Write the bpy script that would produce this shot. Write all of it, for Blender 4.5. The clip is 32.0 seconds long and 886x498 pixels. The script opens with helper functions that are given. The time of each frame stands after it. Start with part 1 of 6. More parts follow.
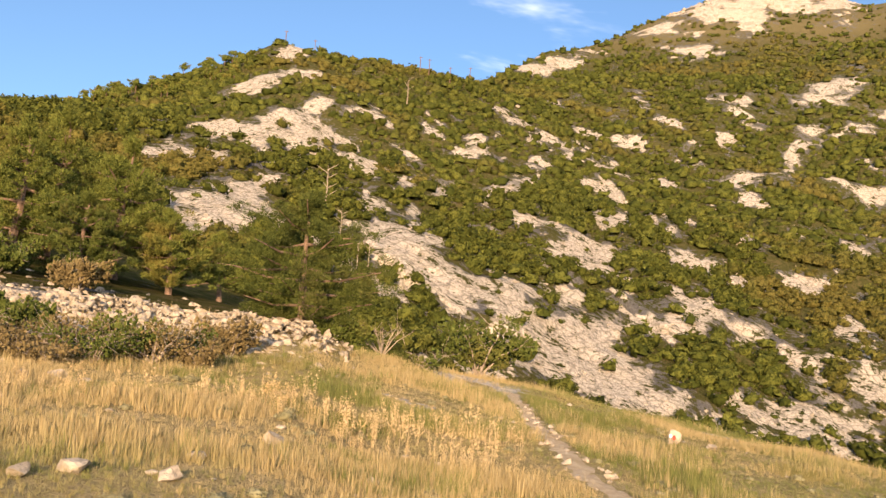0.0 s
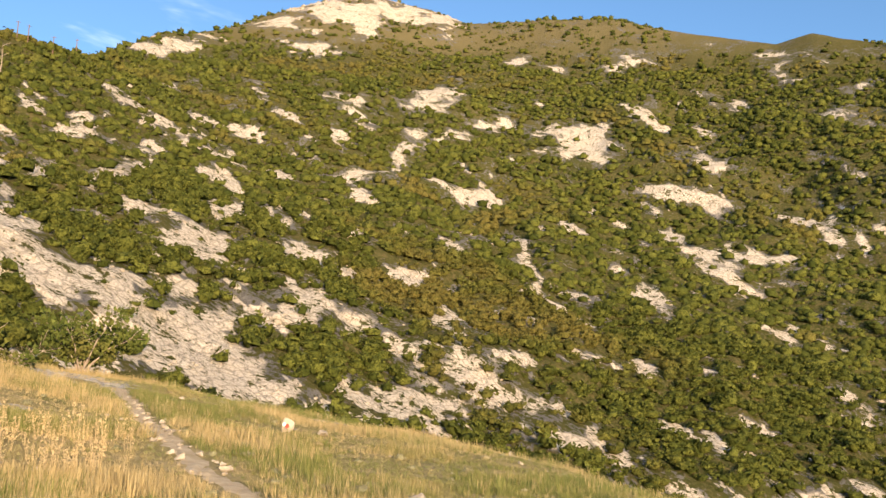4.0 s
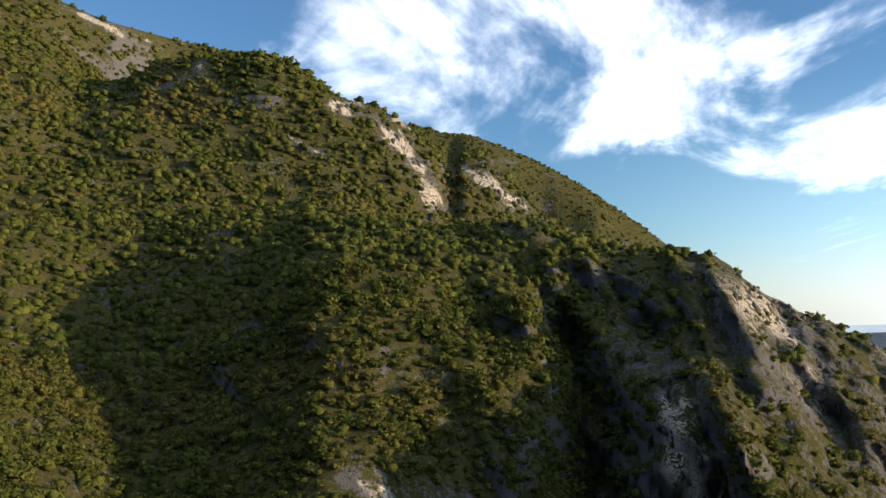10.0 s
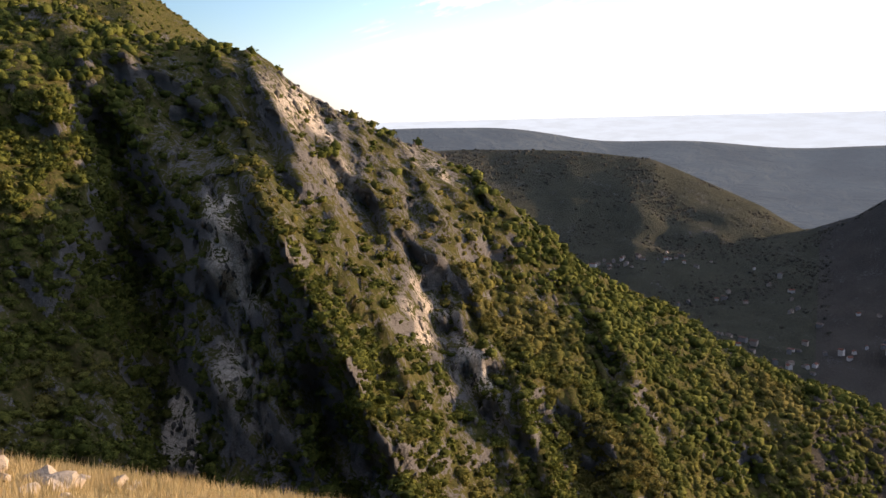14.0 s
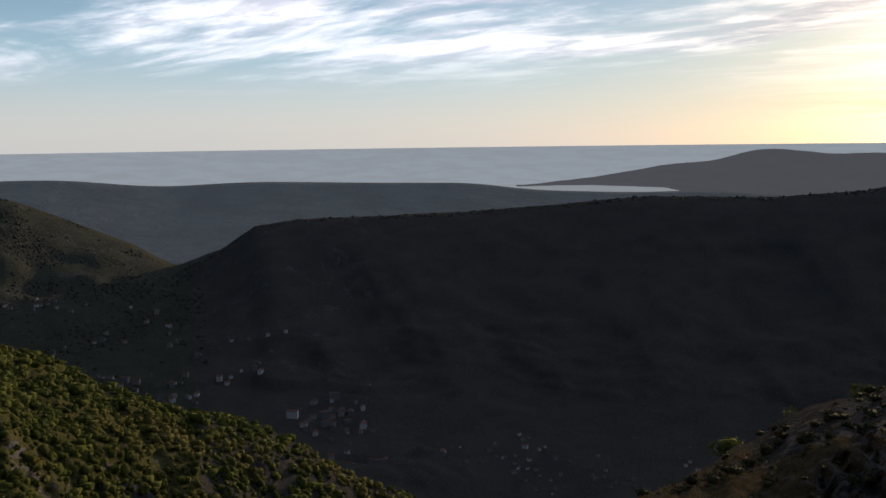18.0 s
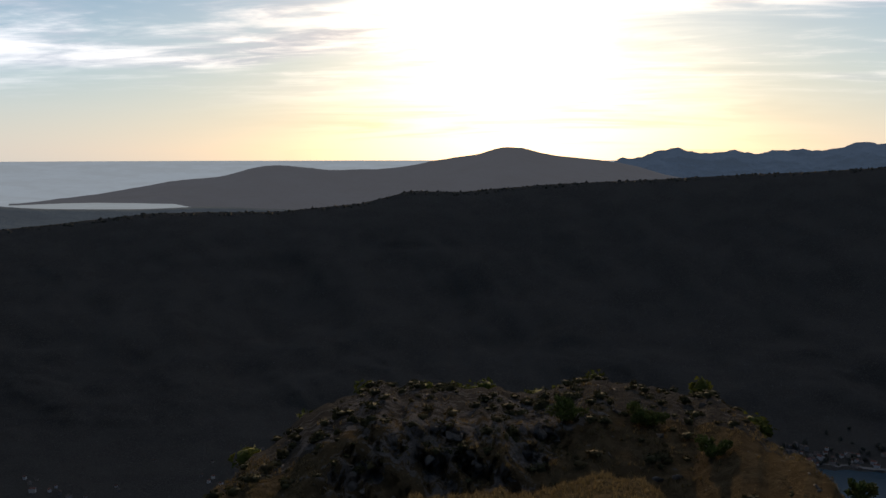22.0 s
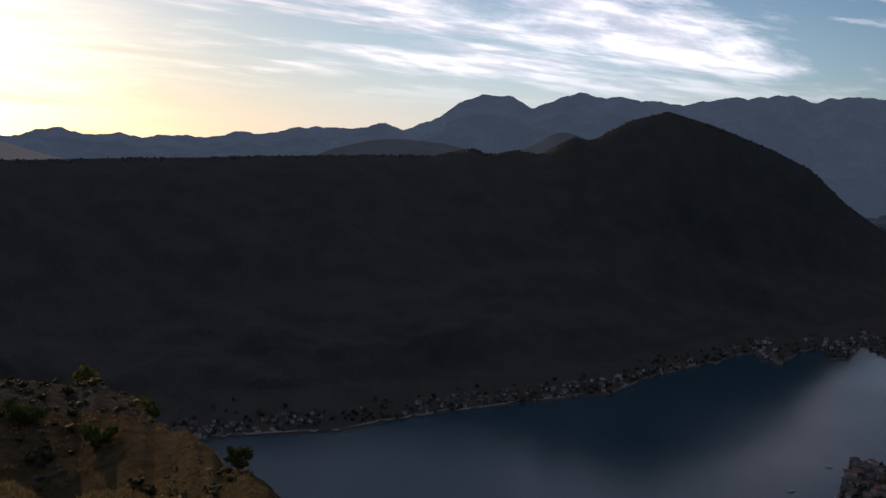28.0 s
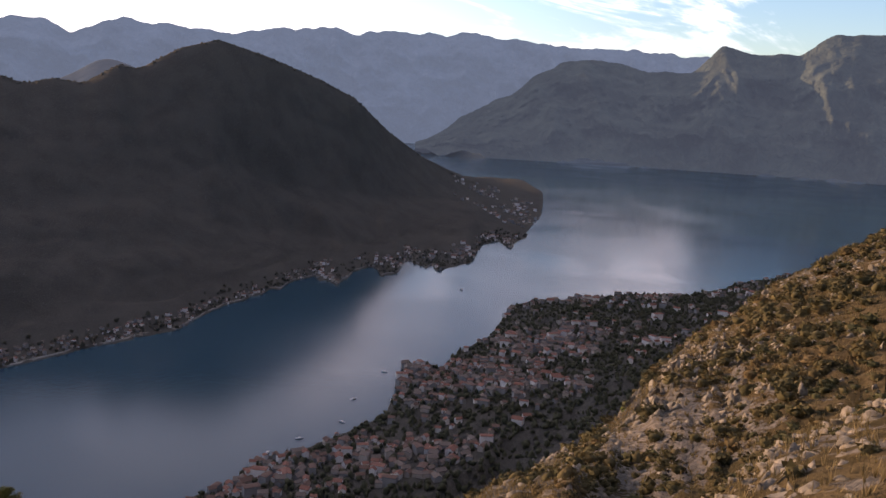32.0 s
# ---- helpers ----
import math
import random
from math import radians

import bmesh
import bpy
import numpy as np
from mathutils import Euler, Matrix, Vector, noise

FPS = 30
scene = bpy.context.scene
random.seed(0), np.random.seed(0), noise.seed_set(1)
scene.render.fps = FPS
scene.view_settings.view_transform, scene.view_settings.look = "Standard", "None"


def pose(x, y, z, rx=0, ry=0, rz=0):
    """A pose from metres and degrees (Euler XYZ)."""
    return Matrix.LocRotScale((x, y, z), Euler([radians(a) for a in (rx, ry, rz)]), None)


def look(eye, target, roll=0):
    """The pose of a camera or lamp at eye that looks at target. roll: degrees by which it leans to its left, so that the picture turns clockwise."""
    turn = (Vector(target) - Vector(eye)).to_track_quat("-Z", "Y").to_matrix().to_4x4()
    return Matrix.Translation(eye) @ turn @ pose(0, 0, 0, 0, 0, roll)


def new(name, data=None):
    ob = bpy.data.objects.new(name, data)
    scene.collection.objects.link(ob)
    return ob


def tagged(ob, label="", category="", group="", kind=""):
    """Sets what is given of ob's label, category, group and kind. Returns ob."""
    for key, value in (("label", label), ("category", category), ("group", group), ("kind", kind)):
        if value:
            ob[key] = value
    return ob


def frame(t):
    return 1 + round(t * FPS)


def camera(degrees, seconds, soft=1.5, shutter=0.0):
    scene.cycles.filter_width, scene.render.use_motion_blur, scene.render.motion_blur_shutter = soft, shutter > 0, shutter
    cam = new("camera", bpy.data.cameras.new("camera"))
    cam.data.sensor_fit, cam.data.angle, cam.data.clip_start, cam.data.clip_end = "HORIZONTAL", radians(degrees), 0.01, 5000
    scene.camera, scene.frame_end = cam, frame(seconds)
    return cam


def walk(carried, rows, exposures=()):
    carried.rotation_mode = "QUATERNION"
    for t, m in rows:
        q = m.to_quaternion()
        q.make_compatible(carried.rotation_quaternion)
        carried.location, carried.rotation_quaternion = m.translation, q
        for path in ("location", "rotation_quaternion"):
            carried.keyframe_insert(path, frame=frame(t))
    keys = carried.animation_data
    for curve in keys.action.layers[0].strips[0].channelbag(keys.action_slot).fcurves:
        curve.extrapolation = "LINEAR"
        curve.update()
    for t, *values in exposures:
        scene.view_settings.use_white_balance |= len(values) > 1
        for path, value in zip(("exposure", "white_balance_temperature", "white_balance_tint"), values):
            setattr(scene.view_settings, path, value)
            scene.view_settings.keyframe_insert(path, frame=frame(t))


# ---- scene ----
# ------------------------------------------------------------ camera
cam = camera(51.55, 32.0)
EYE = 1.6
# seconds, x, y, z above the eye's height, yaw, pitch, roll
ROWS = [
    (0.0, 0.00, 0.00, 0.0, 0.00, 9.70, -3.67),
    (0.5, -0.02, 0.00, 0.0, -2.60, 10.41, -4.59),
    (1.0, -0.05, 0.00, 0.0, -5.38, 11.14, -4.47),
    (1.5, -0.07, 0.00, 0.0, -8.14, 11.71, -4.39),
    (2.0, -0.10, 0.00, 0.0, -11.33, 10.90, -4.10),
    (2.5, -0.12, 0.00, 0.0, -13.75, 10.71, -2.61),
    (4.5, -0.08, -0.05, 0.0, -29.11, 9.92, -1.20),
    (5.0, -0.04, -0.08, 0.0, -35.20, 9.81, -1.35),
    (5.5, 0.00, -0.10, 0.0, -39.39, 9.39, -0.76),
    (6.0, 0.03, -0.14, 0.0, -44.80, 8.88, -0.54),
    (6.5, 0.07, -0.18, 0.0, -48.69, 8.39, -0.44),
    (7.0, 0.10, -0.22, 0.0, -52.30, 8.00, 0.37),
    (7.5, 0.13, -0.26, 0.0, -56.63, 8.23, 1.03),
    (8.0, 0.16, -0.31, 0.0, -60.13, 7.80, 1.24),
    (8.5, 0.19, -0.35, 0.0, -65.21, 7.60, 1.51),
    (9.0, 0.22, -0.40, 0.0, -70.15, 6.66, 1.75),
    (9.5, 0.25, -0.45, 0.0, -74.84, 6.00, 1.63),
    (10.0, 0.27, -0.48, 0.0, -80.29, 4.77, 1.50),
    (10.5, 0.29, -0.52, 0.0, -85.49, 2.81, 1.34),
    (11.0, 0.32, -0.55, 0.0, -89.78, 1.00, 1.31),
    (11.5, 0.34, -0.59, 0.0, -92.64, -1.32, 1.20),
    (12.0, 0.36, -0.62, 0.0, -95.93, -2.89, 0.70),
    (12.5, 0.36, -0.65, 0.0, -98.40, -3.97, 0.48),
    (13.0, 0.37, -0.68, 0.0, -100.29, -6.85, 0.45),
    (13.5, 0.37, -0.72, 0.0, -103.90, -8.04, 1.79),
    (14.0, 0.38, -0.75, 0.0, -108.04, -8.55, 1.47),
    (14.5, 0.38, -0.78, 0.0, -112.93, -7.75, 0.75),
    (16.5, 0.32, -0.87, 0.0, -132.37, -5.88, 0.59),
    (17.0, 0.31, -0.89, 0.0, -137.33, -5.81, 0.73),
    (17.5, 0.29, -0.91, 0.0, -141.46, -6.07, 0.71),
    (18.0, 0.28, -0.94, 0.0, -145.97, -6.91, 0.75),
    (18.5, 0.26, -0.96, 0.0, -150.14, -6.89, 1.09),
    (19.0, 0.25, -0.98, 0.0, -155.29, -6.31, 0.75),
    (19.5, 0.22, -0.99, 0.0, -159.80, -6.31, 0.16),
    (20.0, 0.20, -0.99, 0.0, -163.71, -6.49, 0.60),
    (20.5, 0.17, -1.00, 0.0, -168.17, -6.39, 0.41),
    (21.0, 0.14, -1.01, 0.0, -171.04, -6.31, 0.26),
    (21.5, 0.11, -1.01, 0.0, -173.88, -6.07, -0.02),
    (22.0, 0.09, -1.02, 0.0, -175.84, -6.12, 0.05),
    (22.5, 0.06, -1.02, 0.0, -178.13, -6.78, -0.04),
    (23.0, 0.03, -1.03, 0.0, -180.99, -8.41, -0.66),
    (23.5, 0.00, -1.04, 0.0, -183.49, -8.90, -0.78),
    (24.0, -0.02, -1.04, 0.0, -185.66, -8.85, -0.87),
    (24.5, -0.05, -1.05, 0.0, -187.06, -8.09, -1.01),
    (26.5, -0.19, -1.02, 0.0, -201.08, -7.25, -3.07),
    (27.0, -0.23, -1.01, 0.0, -204.57, -6.90, -2.80),
    (27.5, -0.26, -1.01, 0.0, -209.65, -6.15, -2.80),
    (28.0, -0.30, -1.00, 0.0, -212.64, -6.21, -2.88),
    (28.5, -0.33, -0.98, 0.0, -216.60, -6.52, -2.88),
    (29.0, -0.35, -0.96, 0.0, -218.18, -8.27, -2.92),
    (29.5, -0.38, -0.94, 0.0, -218.65, -10.10, -3.08),
    (30.0, -0.40, -0.93, 0.0, -221.79, -9.74, -3.48),
    (30.5, -0.42, -0.91, 0.0, -226.06, -9.61, -2.72),
    (31.0, -0.45, -0.89, 0.0, -230.15, -9.69, -2.67),
    (31.5, -0.47, -0.87, 0.0, -234.47, -9.58, -3.05),
    (32.0, -0.50, -0.85, 0.0, -239.80, -9.13, -3.02),
]
# seconds, stops, kelvin, tint
EXPOSURES = [(0.0, 1.1, 7200, 20), (2.5, 1.08, 7100, 19), (4.5, 1.22, 6700, 13), (6.0, 1.68, 6500, 13), (7.0, 1.75, 7400, 15), (8.0, 1.45, 6800, 14), (9.0, 1.15, 6500, 14), (10.0, 0.55, 6100, 12), (11.0, 0.02, 5900, 12), (12.0, -0.15, 6200, 18),
             (12.7, -0.05, 6600, 22), (13.4, 0.8, 6800, 24), (14.0, 0.95, 6800, 24), (14.5, 0.9, 6800, 24), (16.5, 0.05, 7200, 24), (18.0, -0.55, 6400, 17), (19.0, -0.65, 6400, 16), (24.5, -0.6, 6400, 16), (27.0, -0.6, 6500, 20), (28.0, -0.5, 6600, 22),
             (29.0, 0.65, 7600, 37), (30.0, 1.25, 8300, 43), (31.0, 1.18, 7800, 38), (32.0, 1.18, 7300, 33)]
walk(cam, [(t, pose(x, y, EYE + z, 90 + pitch, roll, yaw)) for t, x, y, z, yaw, pitch, roll in ROWS], EXPOSURES)

# ------------------------------------------------------------ light
SUN_HEADING, SUN_HEIGHT = 181.0, 7.6
SEA = -210.0


def heading(az, el=0.0):
    """Unit vector of a compass heading (0 is +Y, clockwise) and a height in degrees."""
    a, e = radians(az), radians(el)
    return Vector((math.sin(a) * math.cos(e), math.cos(a) * math.cos(e), math.sin(e)))


sun_data = bpy.data.lights.new("sun", "SUN")
sun_data.energy, sun_data.angle, sun_data.color = 5.0, radians(0.6), (1.0, 0.74, 0.46)
sun = new("sun", sun_data)
sun.matrix_world = look(heading(SUN_HEADING, SUN_HEIGHT) * 300, (0, 0, 0))


class Nodes:
    """Short hand for a node tree."""

    def __init__(self, tree):
        self.tree = tree
        tree.nodes.clear()

    def add(self, kind, **given):
        node = self.tree.nodes.new(kind)
        for key, value in given.items():
            if key == "_op":
                node.operation = value
            elif key == "_blend":
                node.blend_type = value
            elif key == "_type":
                node.data_type = value
            elif key == "_attr":
                node.attribute_name = value
        return node

    def put(self, socket, value):
        if isinstance(value, bpy.types.NodeSocket):
            self.tree.links.new(value, socket)
        elif isinstance(value, (tuple, list)) and len(value) == 3 and socket.type == "RGBA":
            socket.default_value = (*value, 1.0)
        else:
            socket.default_value = value

    def math(self, op, a, b=0.0, c=0.0, clamp=False):
        node = self.add("ShaderNodeMath", _op=op)
        node.use_clamp = clamp
        for i, v in enumerate((a, b, c)):
            self.put(node.inputs[i], v)
        return node.outputs[0]

    def vec(self, op, a, b=(0, 0, 0), scale=1.0):
        node = self.add("ShaderNodeVectorMath", _op=op)
        self.put(node.inputs[0], a)
        self.put(node.inputs[1], b)
        if op == "SCALE":
            self.put(node.inputs[3], scale)
        return node.outputs["Value"] if op in ("DOT_PRODUCT", "LENGTH") else node.outputs[0]

    def noise(self, vector, scale, detail=4.0, rough=0.55, warp=0.0):
        node = self.add("ShaderNodeTexNoise")
        self.put(node.inputs["Vector"], vector)
        self.put(node.inputs["Scale"], scale)
        self.put(node.inputs["Detail"], detail)
        self.put(node.inputs["Roughness"], rough)
        self.put(node.inputs["Distortion"], warp)
        return node.outputs[0]

    def add_noise_vector(self, vector, scale):
        node = self.add("ShaderNodeTexNoise")
        self.put(node.inputs["Vector"], vector)
        self.put(node.inputs["Scale"], scale)
        return node.outputs["Color"]

    def voronoi(self, vector, scale, feature="F1"):
        node = self.add("ShaderNodeTexVoronoi")
        node.feature = feature
        self.put(node.inputs["Vector"], vector)
        self.put(node.inputs["Scale"], scale)
        return node.outputs[0]

    def span(self, value, low, high, to_low=0.0, to_high=1.0, smooth=True):
        node = self.add("ShaderNodeMapRange")
        node.interpolation_type = "SMOOTHSTEP" if smooth else "LINEAR"
        for i, v in enumerate((value, low, high, to_low, to_high)):
            self.put(node.inputs[i], v)
        return node.outputs[0]

    def mix(self, fac, a, b, blend="MIX"):
        node = self.add("ShaderNodeMix", _type="RGBA", _blend=blend)
        self.put(node.inputs[0], fac)
        self.put(node.inputs[6], a)
        self.put(node.inputs[7], b)
        return node.outputs[2]

    def combine(self, x, y, z):
        node = self.add("ShaderNodeCombineXYZ")
        for i, v in enumerate((x, y, z)):
            self.put(node.inputs[i], v)
        return node.outputs[0]

    def split(self, v):
        node = self.add("ShaderNodeSeparateXYZ")
        self.put(node.inputs[0], v)
        return node.outputs


def make_world():
    world = bpy.data.worlds.new("evening_sky")
    world.use_nodes = True
    n = Nodes(world.node_tree)
    sky = n.add("ShaderNodeTexSky")
    sky.sky_type, sky.sun_disc = "NISHITA", False
    sky.sun_elevation, sky.sun_rotation = radians(SUN_HEIGHT), radians(SUN_HEADING)
    sky.altitude, sky.air_density, sky.dust_density, sky.ozone_density = 300.0, 1.0, 0.5, 3.4
    way = n.vec("NORMALIZE", n.add("ShaderNodeTexCoord").outputs["Generated"])
    x, y, z = n.split(way)[:3]
    up = n.math("ADD", n.math("MAXIMUM", z, 0.0), 0.10)
    flat = n.combine(n.math("DIVIDE", x, up), n.math("DIVIDE", y, up), 0.0)
    mapping = n.add("ShaderNodeMapping")
    mapping.inputs["Rotation"].default_value = (0, 0, radians(25))
    mapping.inputs["Scale"].default_value = (0.5, 1.05, 1.0)
    n.put(mapping.inputs["Vector"], n.vec("ADD", flat, (0.7, 0.4, 0.0)))
    streak = n.noise(mapping.outputs[0], 0.75, 7.0, 0.6, 0.9)
    fine = n.noise(mapping.outputs[0], 4.0, 5.0, 0.6, 0.3)
    body = n.math("ADD", n.math("MULTIPLY", streak, 0.86), n.math("MULTIPLY", fine, 0.14))
    side = n.span(n.vec("DOT_PRODUCT", way, tuple(heading(194))), 0.1, 0.6)
    low = n.math("SUBTRACT", 0.565, n.math("MULTIPLY", side, 0.14))
    # Cloud thickened overhead, out of view, to raise the ambient light.
    low = n.math("SUBTRACT", low, n.math("MULTIPLY", n.span(z, 0.6, 0.9), 0.13))
    bank = n.span(n.vec("DOT_PRODUCT", way, tuple(heading(83, 19))), 0.955, 0.999)
    body = n.math("ADD", body, n.math("MULTIPLY", bank, 0.17))
    bank = n.span(n.vec("DOT_PRODUCT", way, tuple(heading(104, 14))), 0.955, 0.997)
    body = n.math("ADD", body, n.math("MULTIPLY", bank, 0.10))
    cover = n.span(body, low, n.math("ADD", low, 0.19))
    cover = n.math("MULTIPLY", n.math("MULTIPLY", cover, n.span(z, 0.035, 0.12)), n.math("SUBTRACT", 1.0, n.math("MULTIPLY", n.math("MULTIPLY", side, n.span(z, 0.22, 0.34)), n.span(z, 0.85, 0.6, 0.0, 0.6))))
    near = n.math("MAXIMUM", n.vec("DOT_PRODUCT", way, tuple(heading(SUN_HEADING, 7.0))), 0.0)
    glow = n.math("ADD", n.math("MULTIPLY", n.math("POWER", near, 700.0), 0.75), n.math("MULTIPLY", n.math("POWER", near, 70.0), n.math("MULTIPLY", n.span(body, 0.36, 0.58), 0.25)))
    wide = n.math("POWER", near, 14.0)
    lit = n.mix(wide, (13.0, 13.2, 13.4), (14.0, 12.0, 9.0))
    shade = n.mix(wide, (7.4, 7.8, 8.6), (3.4, 3.3, 3.5))
    cloud = n.mix(n.span(n.math("ADD", n.math("MULTIPLY", fine, 0.6), n.math("MULTIPLY", n.noise(mapping.outputs[0], 1.7, 3.0, 0.5), 0.4)), 0.40, 0.58), shade, lit)
    haze = n.math("MULTIPLY", n.span(z, 0.26, 0.0), n.span(n.vec("DOT_PRODUCT", way, tuple(heading(168))), 0.1, 0.7))
    colour = n.mix(n.math("MULTIPLY", haze, 0.66), sky.outputs[0], n.mix(wide, n.mix(n.span(z, 0.01, 0.11), (7.4, 7.8, 7.6), (5.2, 7.6, 8.7)), (7.8, 6.4, 4.0)))
    colour = n.mix(n.math("MULTIPLY", cover, 0.92), colour, cloud)
    colour = n.mix(1.0, colour, n.vec("SCALE", (46.0, 40.0, 28.0), scale=glow), "ADD")
    back = n.add("ShaderNodeBackground")
    n.put(back.inputs[0], colour)
    n.put(back.inputs[1], 0.15)
    n.tree.links.new(back.outputs[0], n.add("ShaderNodeOutputWorld").inputs[0])
    scene.world = world


make_world()

# ------------------------------------------------------------ materials


def material(name):
    m = bpy.data.materials.new(name)
    m.use_nodes = True
    n = Nodes(m.node_tree)
    out = n.add("ShaderNodeOutputMaterial")
    shader = n.add("ShaderNodeBsdfPrincipled")
    n.tree.links.new(shader.outputs[0], out.inputs[0])
    shader.inputs["Specular IOR Level"].default_value = 0.12
    return m, n, shader


def bump(n, shader, height, distance, strength=1.0):
    node = n.add("ShaderNodeBump")
    n.put(node.inputs["Strength"], strength)
    n.put(node.inputs["Distance"], distance)
    n.put(node.inputs["Height"], height)
    n.tree.links.new(node.outputs[0], shader.inputs["Normal"])


def place(n):
    return n.add("ShaderNodeNewGeometry").outputs["Position"]


def slope_material(name, soils, rock=(0.46, 0.43, 0.39), cell=0.5, steep_rock=1.0, high=0.0, dull=1.0, relief=0.6, brown=None, speckle=1.0):
    """Mountain ground: soil and grass, broken limestone where the sheet's rock value is high or the face is steep."""
    m, n, s = material(name)
    p = place(n)
    a, b = n.noise(p, 0.03, 5), n.noise(p, 0.9, 6, 0.65)
    soil = n.mix(n.span(a, 0.4, 0.6), soils[0], soils[1])
    soil = n.mix(n.span(b, 0.42, 0.65), soil, soils[2])
    if high:
        soil = n.mix(n.math("MULTIPLY", n.span(n.math("ADD", n.split(p)[2], n.math("MULTIPLY", a, 90)), high, high + 90), 0.8), soil, (0.15, 0.125, 0.065))
    crack = n.voronoi(n.vec("ADD", p, n.vec("SCALE", n.add_noise_vector(p, 0.6), scale=1.2)), cell, "DISTANCE_TO_EDGE")
    grain = n.noise(p, 3.0, 6, 0.7)
    stone = n.mix(n.span(grain, 0.3, 0.7), tuple(c * 0.72 for c in rock), tuple(min(1, c * 1.25) for c in rock))
    stone = n.mix(n.math("MULTIPLY", n.span(crack, 0.0, 0.12, 1.0, 0.0), 0.55), stone, (0.12, 0.11, 0.09))
    pits = n.noise(p, 0.75, 6, 0.78)
    stone = n.mix(n.math("MULTIPLY", n.span(pits, 0.47, 0.36), 0.65), stone, (0.15, 0.13, 0.095))
    attr = n.math("MINIMUM", n.add("ShaderNodeAttribute", _attr="rock").outputs["Fac"], 0.74)
    grey = n.mix(n.span(grain, 0.3, 0.7), tuple(c * dull for c in (0.13, 0.13, 0.125)), tuple(c * dull for c in (0.27, 0.26, 0.25)))
    stone = n.mix(n.span(n.math("ADD", attr, n.math("MULTIPLY", n.math("SUBTRACT", a, 0.5), 0.5)), 0.50, 0.66), grey, stone)
    tilt = n.split(n.add("ShaderNodeNewGeometry").outputs["Normal"])[2]
    steep = n.math("MULTIPLY", n.span(tilt, 0.50, 0.34), steep_rock)
    fac = n.math("ADD", n.math("MAXIMUM", attr, steep), n.math("ADD", n.math("MULTIPLY", n.math("SUBTRACT", b, 0.5), 2.4 * speckle), n.math("MULTIPLY", n.math("SUBTRACT", n.noise(p, 0.22, 5, 0.65), 0.5), 2.0 * speckle)))
    fac = n.span(fac, 0.42, 0.56)
    colour = n.mix(fac, soil, stone)
    # Brown slope ground and stone, darkened also for the backlit knoll.
    if brown:
        other = n.mix(n.span(b, 0.42, 0.65), n.mix(n.span(a, 0.4, 0.6), brown[0], brown[1]), brown[2])
        other = n.mix(fac, other, n.mix(1.0, stone, (0.27, 0.255, 0.235), "MULTIPLY"))
        dry = n.add("ShaderNodeAttribute", _attr="dry").outputs["Fac"]
        colour = n.mix(n.span(n.math("ADD", dry, n.math("MULTIPLY", n.math("SUBTRACT", n.noise(p, 0.8, 4, 0.6), 0.5), 0.6)), 0.3, 0.7), other, colour)
    n.put(s.inputs["Base Color"], colour)
    s.inputs["Roughness"].default_value = 1.0
    s.inputs["Specular IOR Level"].default_value = 0.0
    lumps = n.noise(p, 0.35, 5, 0.65)
    b = n.math("ADD", b, n.math("MULTIPLY", lumps, 1.5))
    bump(n, s, n.math("ADD", n.math("MULTIPLY", crack, n.math("MULTIPLY", fac, 0.8)), n.math("ADD", b, grain)), relief)
    return m


def foliage_material(name, dark, light, dry, patch=0.03, thin=0.15, rugged=0.0):
    m, n, s = material(name)
    g = n.add("ShaderNodeNewGeometry")
    r = g.outputs["Random Per Island"]
    c = n.mix(r, dark, light)
    c = n.mix(n.math("MULTIPLY", n.span(n.noise(g.outputs["Position"], patch, 3), 0.52, 0.66), 0.75), c, dry)
    c = n.mix(n.math("MULTIPLY", n.noise(g.outputs["Position"], 1.5, 2), 0.5), c, dark)
    n.put(s.inputs["Base Color"], c)
    s.inputs["Roughness"].default_value = 0.9
    s.inputs["Specular IOR Level"].default_value = 0.05
    if rugged:
        fine = n.noise(g.outputs["Position"], 2.6, 4, 0.7)
        c = n.mix(n.span(fine, 0.54, 0.36), c, tuple(v * 0.7 for v in dark))
        n.put(s.inputs["Base Color"], c)
        bump(n, s, fine, rugged)
    leaf, both = n.add("ShaderNodeBsdfTranslucent"), n.add("ShaderNodeMixShader")
    n.put(leaf.inputs[0], c)
    n.put(both.inputs[0], thin)
    n.tree.links.new(s.outputs[0], both.inputs[1])
    n.tree.links.new(leaf.outputs[0], both.inputs[2])
    n.tree.links.new(both.outputs[0], n.tree.nodes["Material Output"].inputs[0])
    return m


def plain_material(name, colour, rough=0.8, vary=0.25, scale=2.0, metal=0.0):
    m, n, s = material(name)
    p = n.add("ShaderNodeTexCoord").outputs["Object"]
    v = n.noise(p, scale, 5, 0.6)
    n.put(s.inputs["Base Color"], n.mix(n.span(v, 0.3, 0.7), tuple(c * (1 - vary) for c in colour), tuple(min(1, c * (1 + vary)) for c in colour)))
    s.inputs["Roughness"].default_value, s.inputs["Metallic"].default_value = rough, metal
    bump(n, s, v, 0.02)
    return m


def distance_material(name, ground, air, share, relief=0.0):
    """A far range: its own ground plus the air's light, painted as an even glow."""
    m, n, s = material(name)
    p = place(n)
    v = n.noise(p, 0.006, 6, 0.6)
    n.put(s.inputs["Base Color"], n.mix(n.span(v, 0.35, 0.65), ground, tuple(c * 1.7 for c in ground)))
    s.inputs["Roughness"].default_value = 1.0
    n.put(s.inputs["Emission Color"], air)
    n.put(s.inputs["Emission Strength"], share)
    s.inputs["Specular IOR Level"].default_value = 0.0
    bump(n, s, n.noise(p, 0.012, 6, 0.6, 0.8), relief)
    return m


